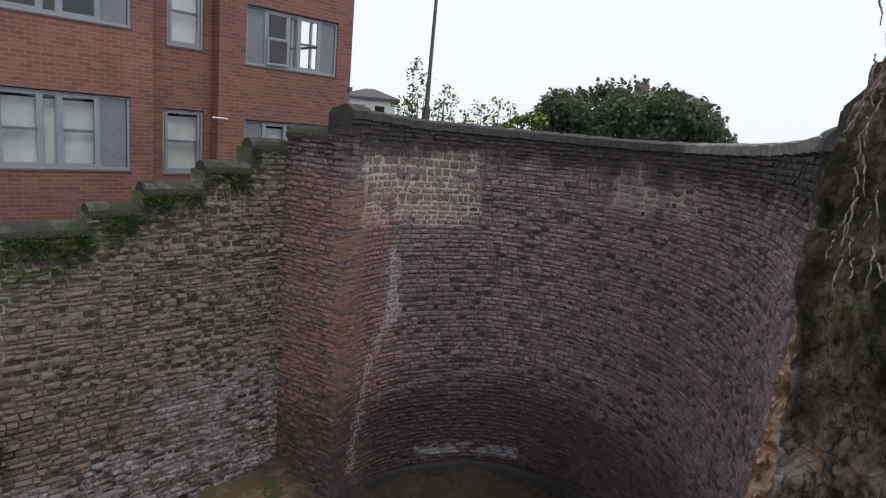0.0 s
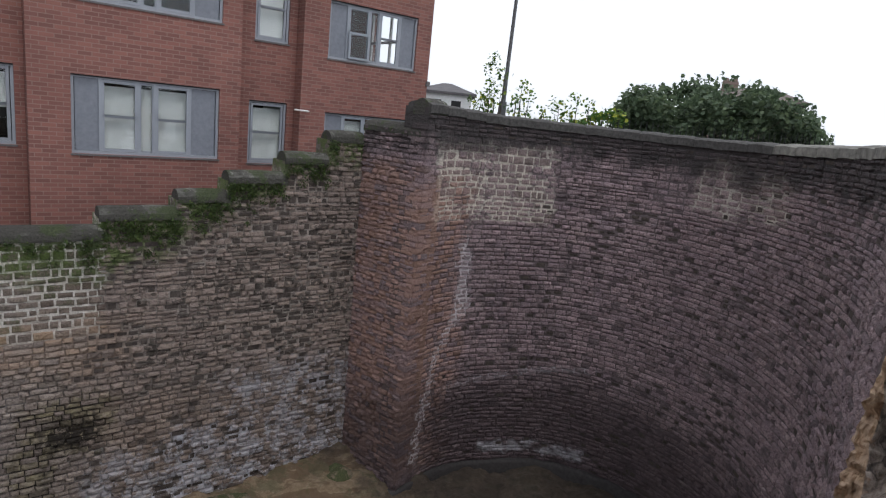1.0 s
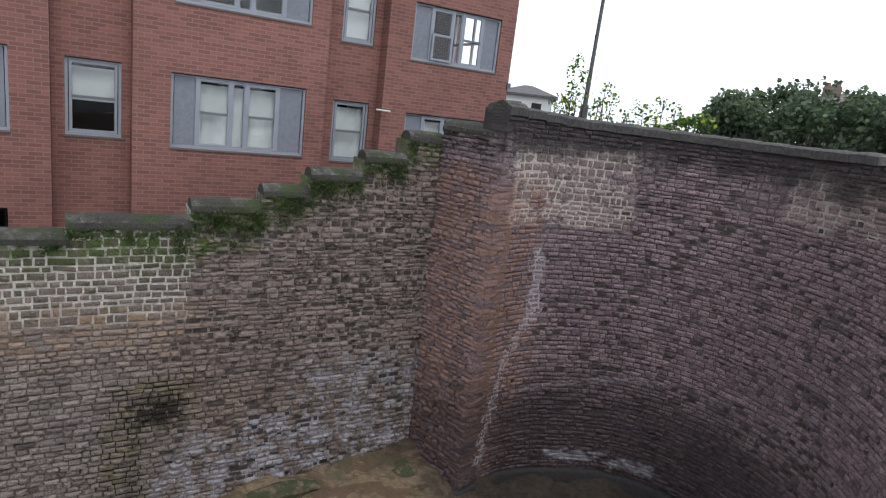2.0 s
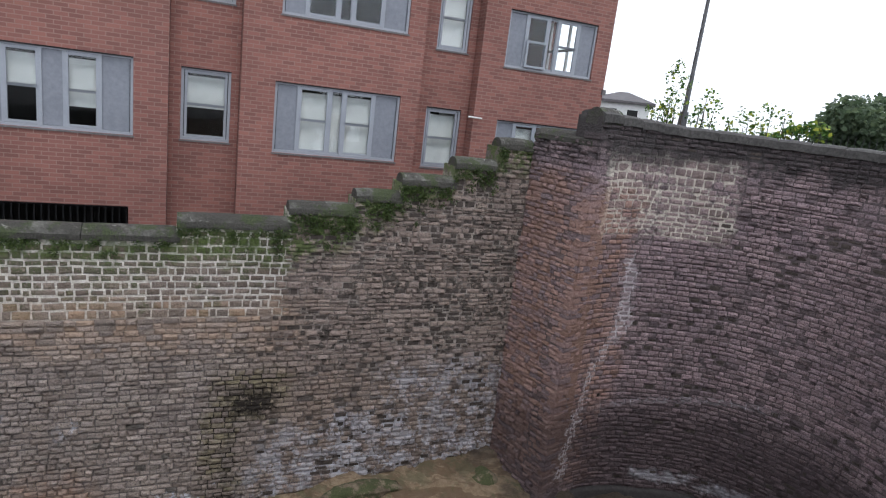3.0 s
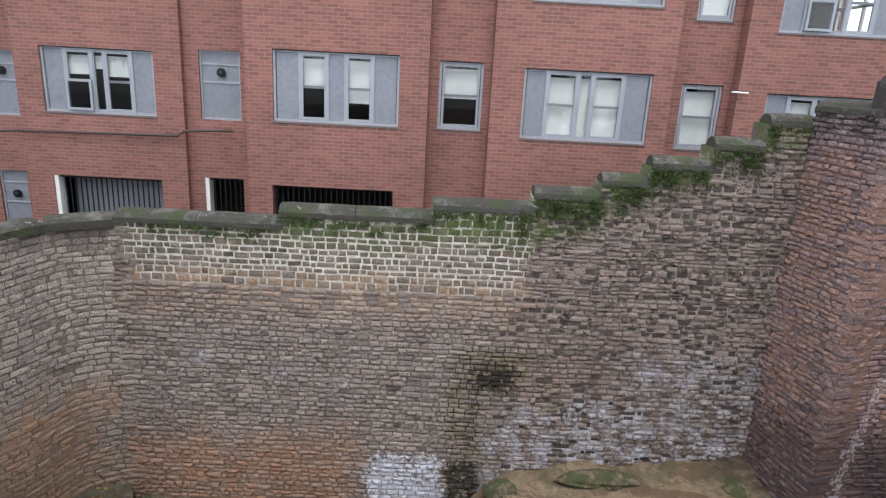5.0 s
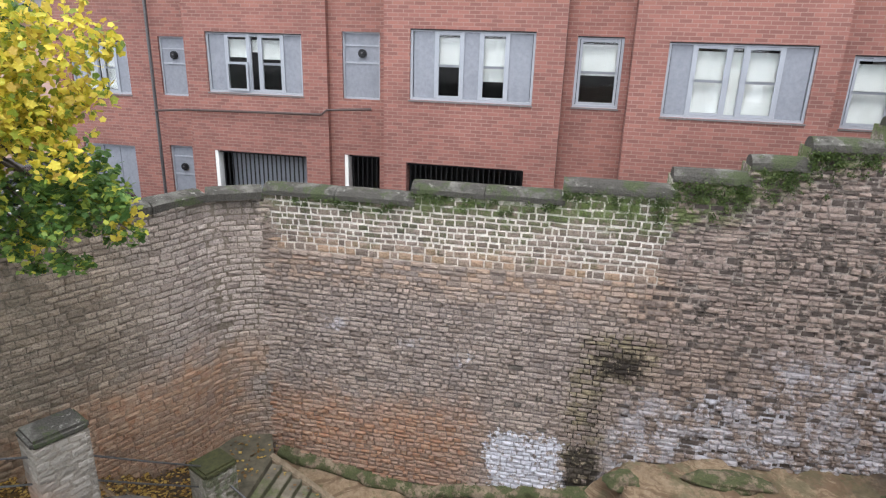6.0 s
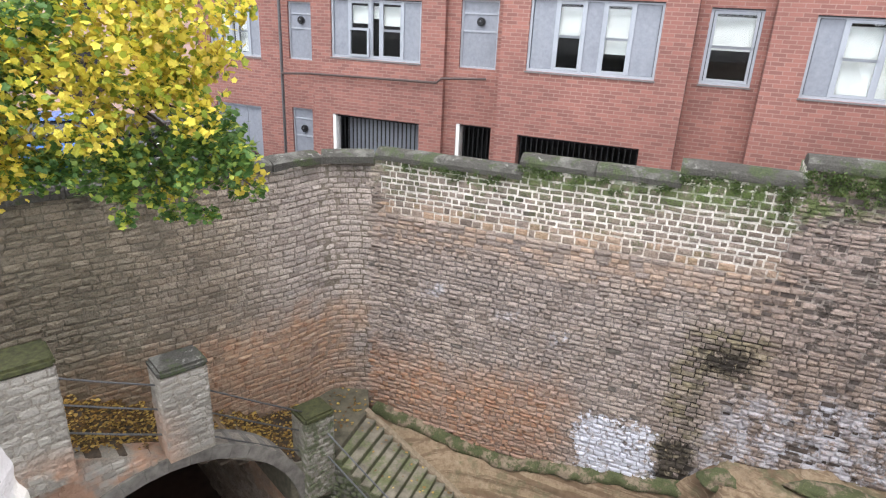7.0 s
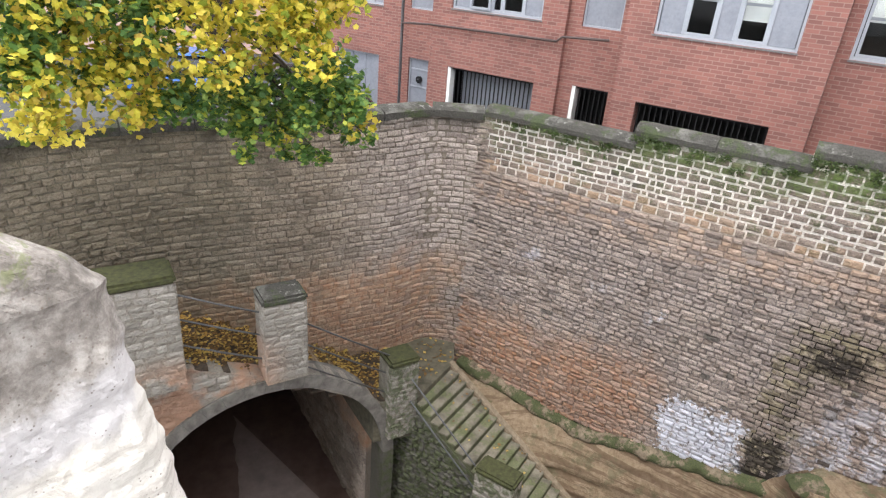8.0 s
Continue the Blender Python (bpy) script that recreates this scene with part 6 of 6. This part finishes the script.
# plants rooted in the long wall's stepped top
tufts = []
for k in range(330):
    s = g.uniform(1.35, 5.3) if k < 230 else g.uniform(-4.6, 1.5)
    z = main_top(s - SM) - abs(g.gauss(0, 0.2 if s > 1.3 else 0.09)) - 0.03
    tufts.append((wallp(s, z, 0.05), g.uniform(0.05, 0.12)))
moss = foliage("wall_plants", tufts, 44, M_FERN, 0.028, None, 0.75, 0.9, 3)
tagged(moss, "small green ferns and moss rooted in the wall top", "plants", kind="stuff")

# ---- beyond the bay: lamp post, spikes, far houses ----
lamp = empty("lamp_post", polar(9.25, 17, -0.9))
tagged(lamp, "tall grey steel street lamp post behind the wall", "lamp post")
part("shaft", tube([polar(9.3, 17, -0.95), polar(9.25, 17, 1.6), polar(9.05, 17, 6.5)], [0.075, 0.05, 0.034], 10), M_STEEL, lamp)
part("base_sleeve", tube([polar(9.3, 17, -0.95), polar(9.28, 17, 0.6)], 0.1, 10), M_STEEL, lamp)
spikes = empty("spike_strip", polar(-10, 11.6, 0.1))
tagged(spikes, "row of thin rusty spikes along the coping", "spikes")
for k in range(46):
    s = ARC.length * (0.30 + 0.36 * k / 45)
    p, n, d = ARC.at(s)
    q = p - n * 0.2
    part("spike", tube([(q.x, q.y, 0.1), (q.x + g.uniform(-0.015, 0.015), q.y, 0.33 + g.uniform(-0.03, 0.03))], [0.009, 0.003], 5), M_BLACK, spikes)


def house(name, label, centre, along, width, deep, z0, eaves, ridge, wall_mat, roof_mat, chimney=None, windows=()):
    root = empty(name, (centre[0], centre[1], z0))
    tagged(root, label, "house")
    u = Vector((along[0], along[1], 0)).normalized()
    v = Vector((-u.y, u.x, 0))
    c = Vector((centre[0], centre[1], 0))
    part("wall", block(oriented(c, u, width, deep), z0, eaves), wall_mat, root)
    a = [c + u * x * (width / 2 + 0.3) + v * y * (deep / 2 + 0.3) for x, y in ((-1, -1), (1, -1), (1, 1), (-1, 1))]
    r = [c - u * (width / 2 - 1.4), c + u * (width / 2 - 1.4)]
    vv = [(*p.xy, eaves) for p in a] + [(*p.xy, ridge) for p in r] + [(*p.xy, eaves - 0.15) for p in a]
    part("roof", (vv, [(0, 1, 5, 4), (1, 2, 5), (2, 3, 4, 5), (3, 0, 4), (6, 7, 1, 0), (7, 8, 2, 1), (8, 9, 3, 2), (9, 6, 0, 3), (9, 8, 7, 6)]), roof_mat, root)
    if chimney is not None:
        q = c + u * chimney
        st = part("chimney", block(oriented(q, u, 0.9, 0.7), eaves, ridge + 0.3, 0.03), wall_mat, root)
        for k in (-0.25, 0.25):
            w = q + u * k
            part("chimney_pot", tube([(w.x, w.y, ridge + 0.3), (w.x, w.y, ridge + 0.5)], [0.14, 0.11], 10), wall_mat, st)
    for x, z, w, h in windows:
        q = c + u * x - v * (deep / 2 + 0.03)
        wn_ = part("window", block(oriented(q, u, w, 0.06), z, z + h), M_WHITE, root)
        q2 = c + u * x - v * (deep / 2 + 0.065)
        part("pane", block(oriented(q2, u, w - 0.16, 0.02), z + 0.08, z + h - 0.08), M_DARK, wn_)


M_OLDBRICK = plain("weathered brown brick", (0.16, 0.115, 0.10), (0.25, 0.185, 0.16), 0.9, 6)
M_TILE = plain("brown roof tile", (0.13, 0.105, 0.095), (0.19, 0.155, 0.14), 0.85, 4)
M_SLATE = plain("slate roof", (0.07, 0.065, 0.07), (0.12, 0.11, 0.115), 0.8, 3)
M_PINK = plain("pale pink render", (0.55, 0.38, 0.32), (0.66, 0.47, 0.40), 0.85, 2)
house("house", "distant brick house with a slate roof and chimney", polar(-11.3, 42), (math.cos(radians(-11.3)), math.sin(radians(-11.3))), 4.6, 6, -2, 2.75, 3.6, M_OLDBRICK, M_TILE, -1.5)
house("house", "white rendered building with a dark roof edge", polar(14.4, 46), (1, 0.25), 3.4, 8, -2, 1.75, 2.5, M_WHITE, M_SLATE, None, ((-0.6, 0.6, 0.8, 0.7), (0.7, 0.6, 0.8, 0.7)))
house("house", "pink rendered terrace beyond the street", polar(104, 30), (-math.sin(radians(14)), math.cos(radians(14))), 18, 7, -4.4, 0.5, 3.0, M_PINK, M_SLATE, 3, tuple((x, z, 1.0, 1.5) for x in (-7, -4.5, -2, 0.5, 3, 5.5) for z in (-3.4, -1.1)))


def car(label, place, heading, paint):
    """A parked hatchback."""
    root = empty("parked_car", place)
    tagged(root, label, "car")
    u = Vector((math.cos(heading), math.sin(heading), 0))
    w = Vector((-u.y, u.x, 0))
    o = Vector(place)

    def shell(rows, half):
        v, f = [], []
        for side in (-1, 1):
            for x, z, k in rows:
                v.append(o + u * x + w * side * half * k + Vector((0, 0, z)))
        n = len(rows)
        f += [tuple(range(n))[::-1], tuple(range(n, 2 * n))]
        f += [(i, (i + 1) % n, n + (i + 1) % n, n + i) for i in range(n)]
        bm = bmesh.new()
        vs = [bm.verts.new(q) for q in v]
        for q in f:
            bm.faces.new([vs[i] for i in q])
        bmesh.ops.recalc_face_normals(bm, faces=bm.faces)
        bmesh.ops.bevel(bm, geom=list(bm.edges), offset=0.06, segments=2, affect="EDGES")
        return bm

    body = part("body", shell([(-2.0, 0.3, 1), (2.0, 0.3, 1), (2.05, 0.6, 0.97), (1.9, 0.8, 0.97), (1.0, 0.95, 1), (-1.95, 0.98, 0.98), (-2.05, 0.6, 0.97)], 0.86), paint, root, "", True)
    part("cabin", shell([(1.0, 0.93, 0.95), (0.35, 1.42, 0.8), (-1.2, 1.46, 0.8), (-1.85, 0.95, 0.95)], 0.84), M_DARKGLASS, body, "dark car windows", True)
    part("roof", shell([(0.3, 1.43, 0.78), (-1.2, 1.47, 0.78), (-1.2, 1.52, 0.7), (0.25, 1.49, 0.7)], 0.84), paint, body)
    for x in (-1.3, 1.3):
        for y in (-0.8, 0.8):
            c = o + u * x + w * y + Vector((0, 0, 0.31))
            wheel = part("wheel", tube([c - w * 0.1, c + w * 0.1], 0.31, 18), M_BLACK, root)
            part("rim", tube([c - w * 0.108, c + w * 0.108], 0.19, 14), M_STEEL, wheel)


M_DARKGLASS = plain("dark car glass", (0.012, 0.014, 0.016), (0.02, 0.022, 0.024), 0.08, 5, 0.0, 0.0)
M_BLUE = plain("blue car paint", (0.03, 0.10, 0.30), (0.04, 0.12, 0.34), 0.25, 5, 0.0, 0.0)
M_CARBLACK = plain("black car paint", (0.010, 0.010, 0.012), (0.016, 0.016, 0.018), 0.15, 5, 0.0, 0.0)
car("black parked car half hidden by the tree", polar(97.5, 15.5, -4.32), radians(100), M_CARBLACK)
car("blue parked car half hidden by the tree", polar(103.8, 17.5, -4.32), radians(100), M_BLUE)

# ---- single stones of the walls ----
place_pieces()
